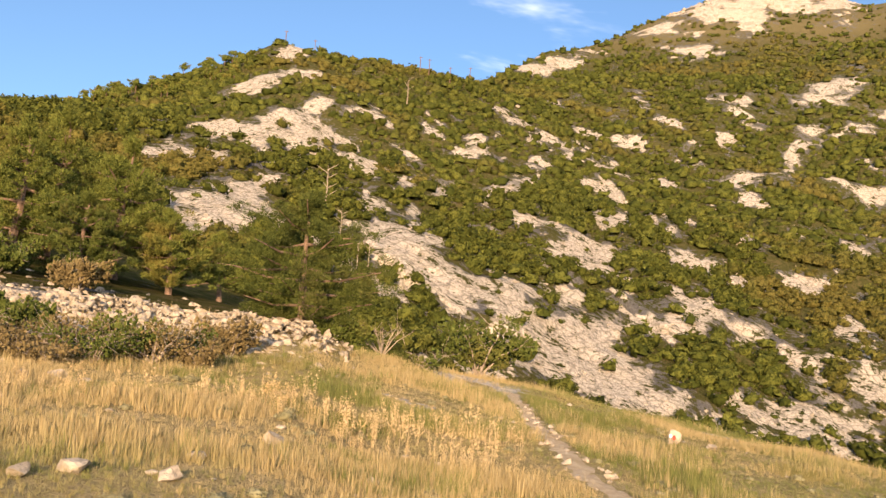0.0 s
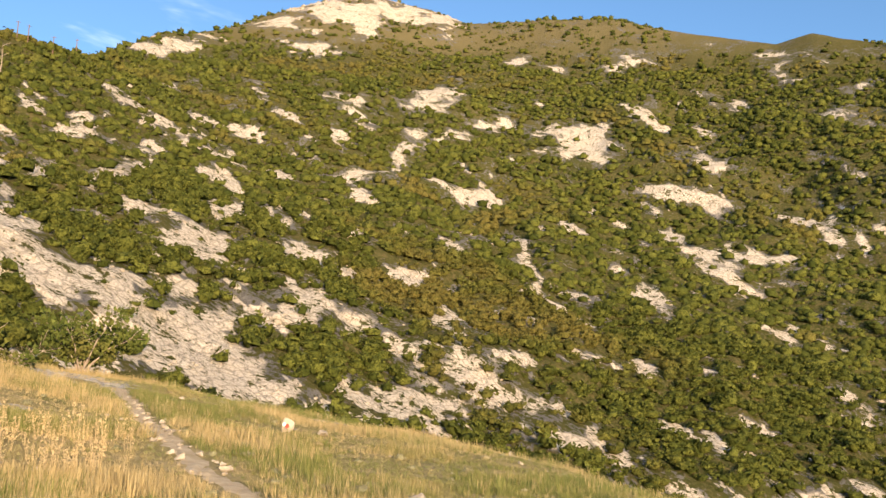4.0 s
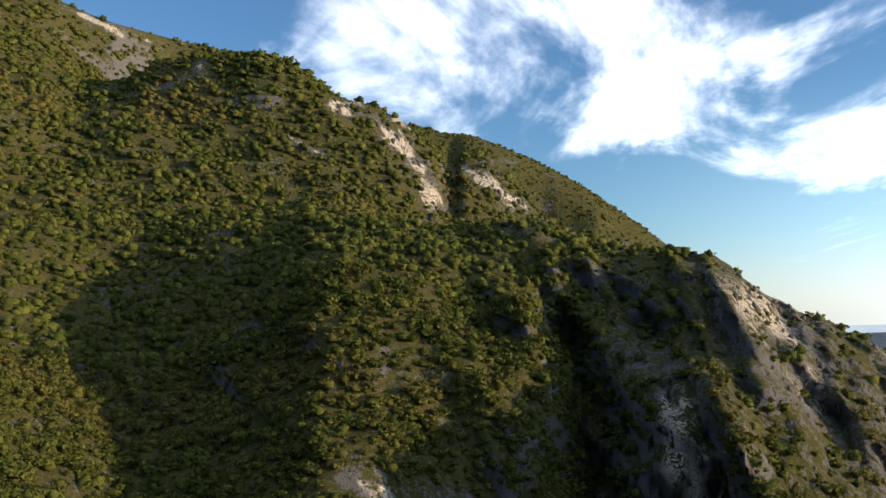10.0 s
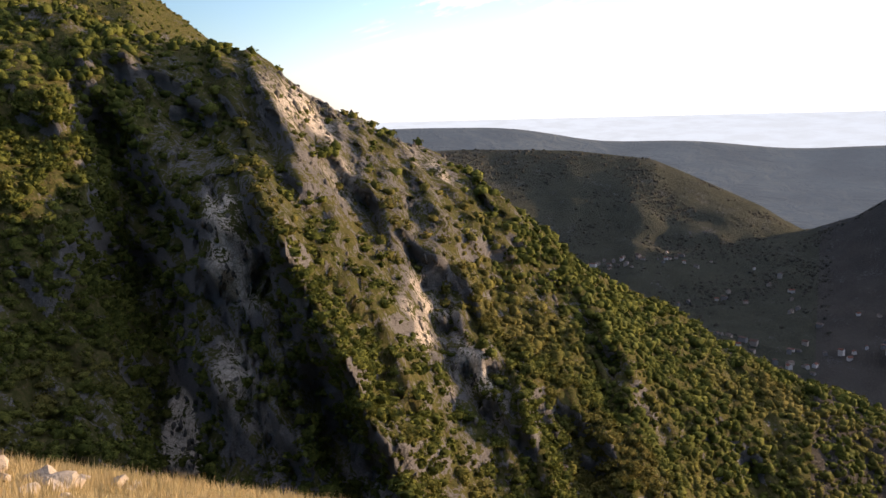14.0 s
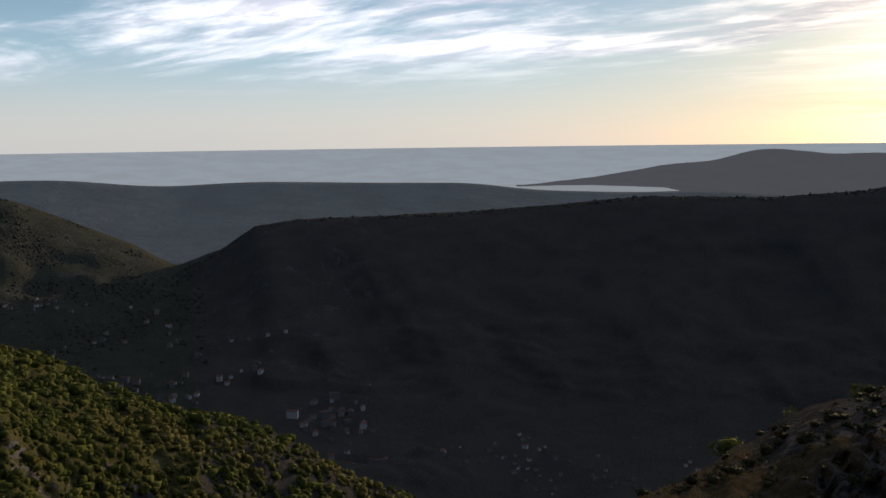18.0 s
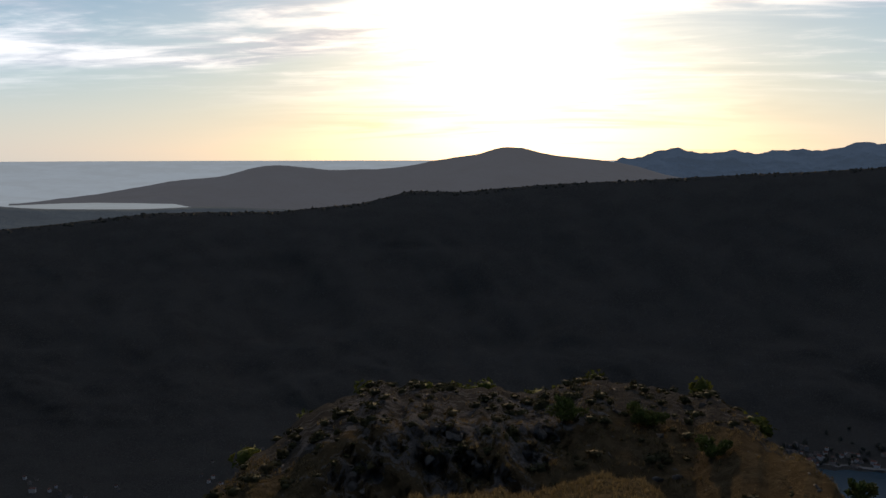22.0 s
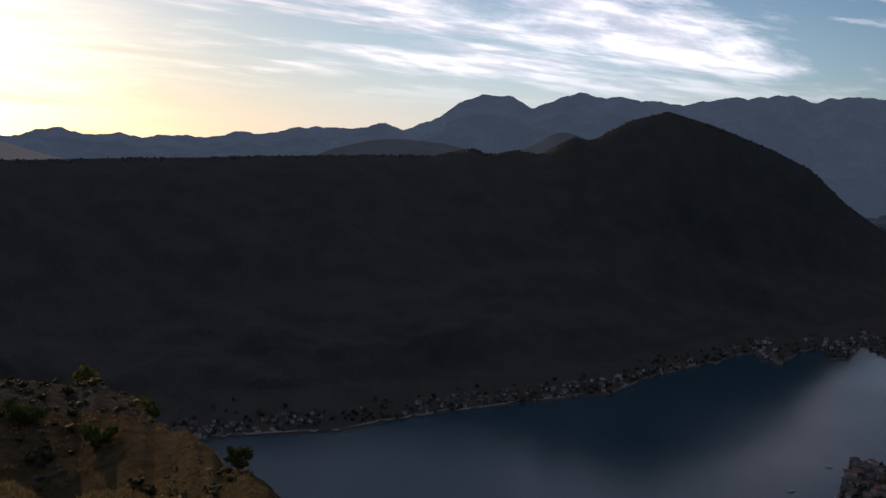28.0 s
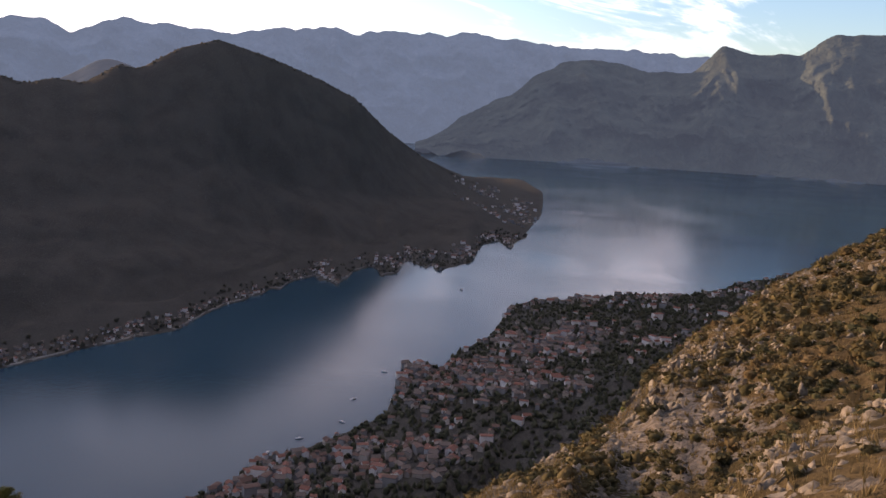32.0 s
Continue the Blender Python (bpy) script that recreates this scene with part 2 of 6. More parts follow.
# The low dull value darkens the grey cliff stone in place of shade.
M_SLOPE = slope_material("scrub_slope", ((0.070, 0.070, 0.024), (0.052, 0.058, 0.018), (0.108, 0.091, 0.040)), rock=(0.54, 0.48, 0.39), high=290.0, dull=0.62, relief=0.55)
M_MEADOW = slope_material("dry_meadow", ((0.27, 0.215, 0.105), (0.19, 0.175, 0.07), (0.33, 0.26, 0.14)), cell=1.2, steep_rock=0.6, dull=1.6, relief=0.22, brown=((0.050, 0.037, 0.020), (0.034, 0.029, 0.016), (0.074, 0.056, 0.031)), speckle=0.75)
M_FOREST = slope_material("wooded_slope", ((0.050, 0.047, 0.041), (0.062, 0.058, 0.050), (0.080, 0.074, 0.063)), rock=(0.08, 0.075, 0.062), cell=0.05, steep_rock=0.0, relief=0.8, dull=0.5)
M_VALLEY = slope_material("valley_fields", ((0.042, 0.046, 0.034), (0.054, 0.057, 0.042), (0.078, 0.078, 0.056)), rock=(0.10, 0.10, 0.09), cell=0.05, steep_rock=0.0, relief=0.8, dull=0.5)
M_BUSH = foliage_material("scrub_leaves", (0.042, 0.054, 0.011), (0.165, 0.176, 0.038), (0.20, 0.155, 0.048), 0.016, 0.2, 0.22)
# Emission on the far ranges stands in for the haze before them.
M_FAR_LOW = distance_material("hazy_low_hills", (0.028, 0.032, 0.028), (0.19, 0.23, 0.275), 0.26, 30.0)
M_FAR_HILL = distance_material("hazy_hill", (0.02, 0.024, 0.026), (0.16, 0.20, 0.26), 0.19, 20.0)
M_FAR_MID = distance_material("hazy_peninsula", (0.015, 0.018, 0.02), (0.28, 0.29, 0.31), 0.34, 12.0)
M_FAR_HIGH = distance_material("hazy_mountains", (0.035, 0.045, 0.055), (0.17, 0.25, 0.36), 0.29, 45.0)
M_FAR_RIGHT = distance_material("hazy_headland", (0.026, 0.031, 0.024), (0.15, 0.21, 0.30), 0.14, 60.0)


def water_material():
    m, n, s = material("bay_water")
    p = place(n)
    s.inputs["Base Color"].default_value = (0.014, 0.040, 0.056, 1)
    s.inputs["Specular IOR Level"].default_value = 0.13
    s.inputs["IOR"].default_value = 1.33
    n.put(s.inputs["Roughness"], n.span(n.noise(p, 0.004, 3, 0.5, 1.5), 0.35, 0.65, 0.13, 0.20))
    bump(n, s, n.noise(p, 0.25, 4, 0.6), 0.07)
    return m


M_WATER = water_material()
# The sea's pale haze is painted as a glow in its emission.
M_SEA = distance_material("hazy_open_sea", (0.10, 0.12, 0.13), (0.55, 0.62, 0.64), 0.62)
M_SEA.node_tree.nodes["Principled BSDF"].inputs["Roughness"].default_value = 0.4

# ------------------------------------------------------------ numeric tools
rng = np.random.default_rng(7)


def hash3(ix, iy, iz):
    v = np.sin(ix * 127.1 + iy * 311.7 + iz * 74.7) * 43758.5453
    return v - np.floor(v)


def value_noise(x, y, z):
    ix, iy, iz = np.floor(x), np.floor(y), np.floor(z)
    fx, fy, fz = x - ix, y - iy, z - iz
    fx, fy, fz = (f * f * (3 - 2 * f) for f in (fx, fy, fz))
    out = 0
    for dx in (0, 1):
        for dy in (0, 1):
            for dz in (0, 1):
                w = (fx if dx else 1 - fx) * (fy if dy else 1 - fy) * (fz if dz else 1 - fz)
                out = out + w * hash3(ix + dx, iy + dy, iz + dz)
    return out * 2 - 1


def fbm(x, y, z, octaves=5, gain=0.5, ridged=False):
    total, amp = 0, 1.0
    for k in range(octaves):
        v = value_noise(x * 2.03 ** k + 17.3 * k, y * 2.03 ** k + 5.1 * k, z * 2.03 ** k + 9.7 * k)
        total = total + amp * ((1 - 2 * np.abs(v)) if ridged else v)
        amp *= gain
    return total


def keyed(az, keys, column):
    """A smooth curve through rows of (heading, ...)."""
    k = np.array(keys, float)
    return np.interp(az, k[:, 0], k[:, column])


# ------------------------------------------------------------ the land, as ridges and hollows round the viewpoint
# rows of heading, distance, height in degrees
RIM = [(-94, 130, -6), (-70, 50, 4), (-40, 36, 6), (-27, 32, 4.9), (-12, 33, 4.4), (-9, 33.5, 4.2), (-6, 34, 3.0), (1.5, 36, 1.8), (7, 36, 1.1), (15, 34, -0.4),
       (25, 30, -2.0), (31, 26, -3.3), (36, 22, -5.0), (42, 18, -6.4), (58, 12, -11.5), (73, 12, -14.9), (79, 13, -16.5), (85, 14, -18.9),
       (93, 15, -21.0), (110, 22, -25), (140, 40, -25), (160, 58, -21.5), (167, 64, -18.8), (171, 66, -16.3), (179, 68, -16.1),
       (188, 70, -15.4), (192, 68, -16.3), (197, 60, -17.3), (200, 52, -19.0), (204, 45, -21.4), (213, 32, -24.4), (220, 27, -25.4),
       (240, 24, -25.0), (248, 28, -22.3), (251, 45, -19.7), (253.2, 60, -16.7), (256, 80, -13.6), (258.7, 95, -11.1), (260.8, 105, -9.4), (266, 130, -6.0)]
FOOT = [(-94, 700, -14), (-70, 90, 6), (-40, 60, 9), (-25, 60, 8), (-12, 60, 5), (-5, 64, 1.0), (5, 75, -1.5), (15, 85, -4), (25, 95, -7), (36, 112, -10), (50, 132, -14),
        (64, 150, -18.5), (72, 130, -21.2), (79, 134, -23.6), (84, 142, -25.6), (90, 136, -28), (105, 142, -32), (120, 185, -34), (135, 260, -35), (150, 330, -32), (170, 340, -31.5),
        (200, 345, -31.2), (225, 340, -30.5), (235, 330, -30), (245, 360, -27.5), (252, 480, -21), (258, 620, -16.5), (266, 700, -14)]
FRONT = [(-94, 1400, -8.6), (-70, 140, 9), (-40, 150, 11), (-25, 150, 11.5), (-12, 150, 12), (0, 160, 10), (10, 190, 9), (25, 230, 7.5), (40, 255, 4), (52, 282, 1.8), (61, 308, 1.0),
         (66, 318, 2.0), (70, 300, 3.4), (73, 290, 4.5), (76, 300, 5.4), (80, 328, 6.1), (84, 352, 6.0), (87, 358, 5.7), (89, 356, 5.0), (92, 350, 4.0), (96.7, 342, 3.4), (100, 338, 1.5),
         (103.7, 334, -0.6), (109, 340, -3.6), (112.5, 360, -6.3), (116, 365, -9.3), (118.6, 370, -11.4), (123, 375, -12.5), (126.8, 385, -15.4),
         (133, 395, -18.3), (139, 400, -20.8), (150, 400, -26.8), (190, 400, -26.9), (200, 400, -27.6)]
SHORE = [(225, 469, -24.3), (229.2, 521, -22.1), (233.5, 563, -20.6), (237.1, 604, -19.3), (237.6, 640, -18.3), (238.2, 722, -16.3), (239.2, 728, -16.2), (240.5, 712, -16.55), (241.5, 764, -15.5), (243, 812, -14.6), (244.8, 954, -12.5), (247.5, 1022, -11.7), (254.4, 1099, -10.9), (259.2, 1238, -9.7), (261, 1351, -8.9), (266, 1399, -8.6)]
VALLEY = [(-94, 1700, -8.2), (-70, 200, 11), (-40, 220, 14), (-12, 240, 16), (0, 260, 14), (10, 340, 14), (25, 380, 12.5), (40, 390, 10), (55, 390, 8), (65, 420, 9), (73, 425, 7.6),
          (80, 430, 6.3), (86, 440, 4.0), (90, 440, 2.5), (97, 450, -3), (104, 520, -14), (112, 620, -17), (120, 700, -15.5), (130, 640, -17.5), (140, 600, -18.7),
          (160, 600, -18.7), (193, 630, -18.1), (199, 647, -18.1), (207, 667, -17.6), (215, 733, -16.1), (224, 818, -14.5), (230, 1004, -11.9), (235, 1089, -11.0),
          (238, 1165, -10.3), (242, 1320, -9.1), (244.5, 1420, -8.5), (246.0, 1500, -8.1), (248, 1560, -8.6), (266, 1700, -8.2)]
RISE = [(-94, 1900, -7.4), (-70, 300, 11), (-40, 310, 11), (-28, 310, 12.2), (-20, 315, 15.5), (-12, 320, 18.9), (0, 330, 17.6), (10, 560, 20), (25, 600, 20), (40, 560, 17.5), (55, 500, 14.5), (59, 540, 14.0), (62, 560, 14.4),
        (63.6, 555, 15.3), (65.4, 540, 15.9), (68.9, 520, 16.5), (70.5, 515, 16.2), (72.7, 510, 15.2), (74.8, 508, 14.4), (77.9, 512, 12.7), (80, 520, 11.0), (80.8, 530, 9.4), (81.3, 545, 8.2), (81.8, 532, 10.4), (83.4, 532, 10.0), (85, 535, 8.3), (86.8, 545, 6.0), (90, 560, 4.0), (95, 600, 1.0), (102, 750, -9),
        (112, 1050, -10.3), (120, 1100, -8.9), (128, 1050, -9.5), (134, 850, -12.0), (160, 830, -11.5), (200, 860, -11), (215, 960, -8.5),
        (226, 1200, -5.0), (234, 1400, -6.0), (238, 1500, -6.8), (242, 1600, -6.6), (244.5, 1640, -7.2), (246.3, 1750, -6.9), (248, 1800, -7.6), (266, 1900, -7.4)]
CREST_A = [(-94, 2300, -6.4), (-70, 420, 12), (-28.2, 400, 14.0), (-25.1, 400, 15.7), (-20.9, 400, 18.0), (-17.6, 400, 19.4), (-14.9, 400, 20.2), (-12.9, 400, 21.4), (-11.9, 400, 21.8),
           (-11, 400, 21.6), (-8.2, 400, 21.2), (-4.5, 405, 21.0), (0, 430, 20.3), (1.8, 500, 20.5), (5.2, 700, 22.2), (8.5, 780, 22.9), (11, 830, 23.8), (16.2, 880, 25.2),
           (18.8, 900, 25.4), (22.2, 890, 24.8), (24.8, 860, 24.0), (30, 820, 24.3), (34.3, 800, 24.1), (39.5, 760, 22.9), (44.3, 730, 21.85), (46.3, 720, 22.25), (49.2, 700, 21.4)]
CREST_B = [(51.1, 690, 20.9), (55.3, 660, 20.0), (60.6, 640, 18.5), (63.5, 680, 17.9), (67.8, 720, 17.0), (70, 780, 15.2), (75, 790, 12.9), (79.7, 790, 11.9), (82.4, 790, 11.6), (86, 780, 10.2),
           (88.8, 770, 8.6), (92.1, 760, 6.2), (94.9, 750, 4.0), (98, 900, -1.5), (104, 1350, -2.5), (110, 1400, -2.4), (116, 1400, -2.6), (120.8, 1400, -3.2), (124.7, 1380, -5.0), (127.3, 1340, -6.3),
           (129.5, 1250, -7.8), (132.2, 1150, -6.7), (134.3, 1130, -5.3), (137, 1120, -4.9), (146.3, 1120, -4.65), (153.1, 1120, -4.2), (158, 1120, -3.7), (165.8, 1120, -3.7)]
CREST_C = [(170.7, 1120, -3.25), (173.8, 1120, -2.5), (176.8, 1120, -2.55), (182.2, 1130, -2.1), (188.7, 1140, -1.75), (196.4, 1160, -1.3), (203.6, 1180, -0.85), (208, 1250, -0.6), (212, 1260, -0.45),
           (214.4, 1270, 0.15), (215.6, 1275, -0.2), (217.1, 1280, 0.15), (218.7, 1285, -0.05), (220.6, 1300, 1.15), (221.7, 1320, 0.95), (224, 1360, 2.3), (226.2, 1400, 2.9), (228.8, 1440, 2.2), (232.3, 1520, 0.9), (234.4, 1580, -0.1),
           (236.5, 1680, -2.0), (238.7, 1800, -3.5), (241.3, 2000, -4.7), (243.5, 2250, -5.1), (245, 2380, -5.0), (246.5, 2150, -5.6), (247.3, 2180, -6.4), (248, 2200, -6.4), (266, 2300, -6.4)]
CREST = CREST_A + CREST_B + CREST_C
# heading, share of the rim's distance, height over the straight line to the rim
LEDGE = [(-94, 0.3, -6), (-70, 0.5, 0), (-30, 0.7, -0.9), (-12, 0.7, -0.7), (-3, 0.55, -0.3), (20, 0.5, 0.2), (40, 0.45, 0.5), (57, 0.45, 0.7), (90, 0.5, 0.5), (150, 0.5, 0), (163, 0.7, -4), (170, 0.72, -7.5),
         (190, 0.72, -6.5), (197, 0.7, -2.0), (203, 0.6, -0.5), (215, 0.5, 0.2), (240, 0.4, 0), (250, 0.35, -2), (266, 0.3, -6)]

AZ = np.concatenate([np.arange(-94, -32, 2.0), np.arange(-32, 265.9, 0.35), [266.0]])
STEPS = [18, 12, 14, 26, 64, 20, 20, 50, 16, 42, 10]
LEVELS = [0, 0.5, 1, 2, 3, 4, 5, 6, 7, 7.4, 8, 9]


def land_grid():
    """Points of the whole land, [distance step, heading step, xyz]."""
    eye = 1.6
    knots = [(np.full_like(AZ, 0.03), np.full_like(AZ, 0.0))]
    for keys in (RIM, FOOT, FRONT + SHORE, VALLEY, RISE, CREST):
        r, el = keyed(AZ, keys, 1), keyed(AZ, keys, 2)
        if keys not in (RIM, CREST, VALLEY):
            even = np.convolve(np.pad(r, 8, mode="edge"), np.ones(17) / 17, "valid")
            mild = np.clip((AZ + 28) / 5, 0, 1) * np.clip((190 - AZ) / 10, 0, 1)
            r = r + mild * (even + 0.022 * even * fbm(AZ / 5, 0 * AZ, 0 * AZ + len(knots), 3) - r)
        z = eye + r * np.tan(np.radians(el))
        if keys is VALLEY:
            tip = np.clip((AZ - 226) / 8, 0, 1) * np.clip((246.5 - AZ) / 1.0, 0, 1)
            knots.append((r - tip * 110 * np.clip(fbm(AZ / 1.3, 0 * AZ, 0 * AZ + 2.0, 4, 0.55) + 0.15, -0.3, 1), z))
            continue
        if keys is RIM:
            el = el + 0.55 * fbm(AZ / 2.3, 0 * AZ, 0 * AZ + 4.0, 4, 0.6) * np.clip((AZ - 150) / 15, 0, 1) * np.clip((264 - AZ) / 8, 0, 1)
        if keys is CREST:
            el = el - 0.45 * np.clip((AZ + 40) / 5, 0, 1) * np.clip((74 - AZ) / 4, 0, 1) - 0.35 * np.exp(-((AZ - 8) / 5) ** 2) - 0.5 * np.exp(-((AZ + 21) / 9) ** 2)
        knots.append((r, eye + r * np.tan(np.radians(el))))
    r, z = knots[1]
    share = keyed(AZ, LEDGE, 1)
    ledge = r * share, z * share + keyed(AZ, LEDGE, 2)
    lift = keyed(AZ, [(-94, 1.5), (-70, 0), (160, 0), (168, 1.0), (173, 3.2), (188, 3.2), (198, 0.8), (205, 0), (238, 0), (250, 1.0), (266, 1.6)], 1)
    knots.insert(1, ledge)
    knots.insert(1, (ledge[0] * 0.58, ledge[1] * 0.58 + lift))
    shore, far = knots[5], knots[6]
    wet = np.clip((AZ - 193) / 4, 0, 1)
    bed = (shore[0] + far[0]) * 0.5, (shore[1] + far[1]) * 0.5
    knots.insert(6, (bed[0], bed[1] + wet * (SEA - 16 - bed[1])))
    rise, top = knots[8], knots[9]
    dip = keyed(AZ, [(57, 0), (64, 1), (86, 1), (90, 0)], 1)
    near = rise[0] * 1.10, rise[1] - 10.0
    mid = (rise[0] + top[0]) * 0.5, (rise[1] + top[1]) * 0.5
    knots.insert(9, tuple(dip * a + (1 - dip) * b for a, b in zip(near, mid)))
    r, z = knots[-1]
    knots.append((r * 1.35, np.maximum(z - 0.25 * r, SEA - 14)))
    R, Z = np.array([k[0] for k in knots]), np.array([k[1] for k in knots])
    for k in range(1, len(R)):
        R[k] = np.maximum(R[k], R[k - 1] + 1.0)
    h = np.diff(R, axis=0)
    d = np.diff(Z, axis=0) / h
    m = np.zeros_like(Z)
    same = d[:-1] * d[1:] > 0
    w1, w2 = 2 * h[1:] + h[:-1], h[1:] + 2 * h[:-1]
    with np.errstate(divide="ignore", invalid="ignore"):
        m[1:-1] = np.where(same, (w1 + w2) / (w1 / d[:-1] + w2 / d[1:]), 0.0)
    m[0], m[-1] = d[0], d[-1]
    rows_r, rows_z, rows_k = [], [], []
    for k, count in enumerate(STEPS):
        for i in range(count):
            f = i / count
            if k == 0:
                f = f ** 1.4
            f2, f3 = f * f, f * f * f
            rows_r.append(R[k] + f * h[k])
            rows_z.append((2 * f3 - 3 * f2 + 1) * Z[k] + (f3 - 2 * f2 + f) * h[k] * m[k] + (3 * f2 - 2 * f3) * Z[k + 1] + (f3 - f2) * h[k] * m[k + 1])
            rows_k.append(LEVELS[k] + f * (LEVELS[k + 1] - LEVELS[k]))
    rows_r.append(R[-1]), rows_z.append(Z[-1]), rows_k.append(LEVELS[-1])
    r, z, k = np.array(rows_r), np.array(rows_z), np.array(rows_k)
    x, y = r * np.sin(np.radians(AZ)), r * np.cos(np.radians(AZ))
    level = k[:, None]
    hold = np.minimum(1.0, np.minimum(np.abs(level - 8.0) * 0.8, np.abs(level - 2.0) * 2.0) + 0.05)
    rough = np.clip(r * 0.02, 0.05, 9.0) * hold
    wave = fbm(x / 60, y / 60, z / 60, 5) * rough
    small = fbm(x / 7, y / 7, z / 7, 4) * np.clip(r * 0.006, 0.06, 1.1) * hold
    wet = z < SEA + 14
    calm = np.where(wet, 0.15, 1.0)
    z = z + (wave + small) * calm
    # the grassy lip of the viewpoint above the bay
    lip = np.where(AZ < -80, np.clip((-82 - AZ) / 8, 0, 1), np.clip((AZ - 226) / 8, 0, 1))
    brow = eye + 3.4 * np.tan(np.radians(keyed(AZ, [(-94, -20.5), (-80, -20.0), (226, -28.0), (240, -25.2), (248, -23.6), (258, -22.3), (266, -20.5)], 1))) + 0.07 * fbm(AZ / 3, 0 * AZ, 0 * AZ + 1.0, 3)
    shape = np.where(r < 3.4, brow * np.clip(r / 2.0, 0, 1), brow - (r - 3.4) * 0.95)
    z = z + lip * np.maximum(0, shape - z)
    # buttresses and gullies of the cliffs, pushed in and out along the slope
    p = np.stack([x, y, z], -1)
    eye_at = np.array([0, 0, eye])
    d = np.linalg.norm(p - eye_at, axis=-1)
    az, el = np.broadcast_to(AZ, d.shape), np.degrees(np.arcsin((z - eye) / np.maximum(d, 1)))
    u = az + 0.45 * el
    on = np.clip((level - 2.9) * 2, 0, 1) * np.clip((4.9 - level) * 3, 0, 1) * np.clip((az - 79) / 10, 0, 1) * np.clip((140 - az) / 20, 0, 1)
    ribs = (fbm(u / 4.6, el / 11, 0 * u + 3.0, 5, 0.6, ridged=True) * 12 + fbm(u / 1.7, el / 4.5, 0 * u + 8.0, 4, 0.6, ridged=True) * 4.0)
    arete = 34 * np.exp(-np.abs(u - 94.6) / 1.6) * np.clip((-el - 2) / 3, 0, 1)
    gully = -46 * np.exp(-((az - 88.3 + 0.12 * el) / 2.3) ** 2) * np.clip((4 - el) / 5, 0, 1)
    knob = 9 * np.exp(-((az - 79.5) / 4.5) ** 2 - ((el + 11) / 6) ** 2)
    push = (ribs + arete + gully + knob) * on
    hills = np.clip((level - 6.1) * 2, 0, 1) * np.clip((az - 128) / 6, 0, 1)
    push = push + hills * 14 * fbm(az / 7 + 0.1 * el, el / 9, 0 * az, 4, 0.45, ridged=True) * np.clip((8.0 - level) * 2, 0, 1)
    up = np.clip((level - 3.2) * 2, 0, 1) * np.clip((8.0 - level) * 2, 0, 1) * np.clip((88 - az) / 10, 0, 1)
    push = push + up * 4 * fbm(az / 6 + 0.25 * el, el / 8, 0 * az + 7, 4, 0.5, ridged=True)
    side = np.clip((az - 240) / 8, 0, 1) * np.clip((level - 0.7) * 2, 0, 1) * np.clip((3.0 - level) * 2, 0, 1)
    push = push + side * 1.1 * fbm(az / 3 + 0.3 * el, el / 3, 0 * az + 5, 5, 0.6, ridged=True)
    crag = np.exp(-((az - 176) / 9) ** 4) * np.clip((level - 1.25) * 3, 0, 1) * np.clip((2.1 - level) * 6, 0, 1)
    push = push + crag * 2.2 * fbm(az / 2.2 + 0.4 * el, el / 1.6, 0 * az + 2, 5, 0.6, ridged=True)
    p = eye_at + (p - eye_at) * (1 - push / np.maximum(d, 20))[..., None]
    return p, k


LAND, LEVEL = land_grid()


def land_z(x, y):
    """Height of the land under a place."""
    az = np.degrees(np.arctan2(x, y))
    if az < -94:
        az += 360
    j = int(np.clip(np.searchsorted(AZ, az) - 1, 0, len(AZ) - 2))
    f = float(np.clip((az - AZ[j]) / (AZ[j + 1] - AZ[j]), 0, 1))
    col = LAND[:, j] * (1 - f) + LAND[:, j + 1] * f
    return float(np.interp(math.hypot(x, y), np.hypot(col[:, 0], col[:, 1]), col[:, 2]))


def at(az, r, lift=0.0):
    """A place on the land at a heading and a distance."""
    x, y = r * math.sin(radians(az)), r * math.cos(radians(az))
    return Vector((x, y, land_z(x, y) + lift))


def mesh_object(name, verts, faces, mat, smooth=True, parent=None):
    me = bpy.data.meshes.new(name)
    me.from_pydata(verts.tolist() if hasattr(verts, "tolist") else verts, [], faces.tolist() if hasattr(faces, "tolist") else faces)
    me.materials.append(mat)
    if smooth:
        me.polygons.foreach_set("use_smooth", np.ones(len(me.polygons), bool))
    me.update()
    ob = new(name, me)
    if parent:
        ob.parent = parent
    return ob


def grid_faces(rows, cols):
    a = (np.arange(rows - 1)[:, None] * cols + np.arange(cols - 1)[None]).ravel()
    return np.stack([a, a + 1, a + cols + 1, a + cols], -1)


# bare stone and scree: heading, height in degrees, half width, half height, slant, strength
SCREE = [(-1.6, 8.2, 2.9, 2.14, -0.67, 1.35), (7.3, 3.8, 7.5, 1.79, -0.44, 1.4), (-14.3, 10.9, 3.4, 1.91, 0.02, 1.5), (-12.6, 12.6, 1.9, 0.62, 0.11, 1.3), (-9.5, 15.8, 3.1, 1.13, -0.13, 1.5), (-9.1, 17.9, 1.6, 0.79, 0.47, 1.4), (-13, 18.7, 1.8, 0.52, 0.38, 1.3), (-10.3, 19.7, 1.4, 0.4, 0.12, 1.2), (-11.1, 20.9, 1.5, 0.54, 0.29, 1.2), (-14.4, 15.7, 2.2, 0.97, -0.13, 1.4), (-15.2, 14.2, 0.9, 0.51, 0.13, 1.2), (-5.6, 14.4, 1.7, 0.74, -0.26, 1.15), (-3, 13.7, 1.1, 0.53, -0.1, 1.1), (1.5, 2.1, 2.4, 1, -0.2, 1.1), (-18.1, 14.3, 2.3, 0.99, 0.14, 0.62)]
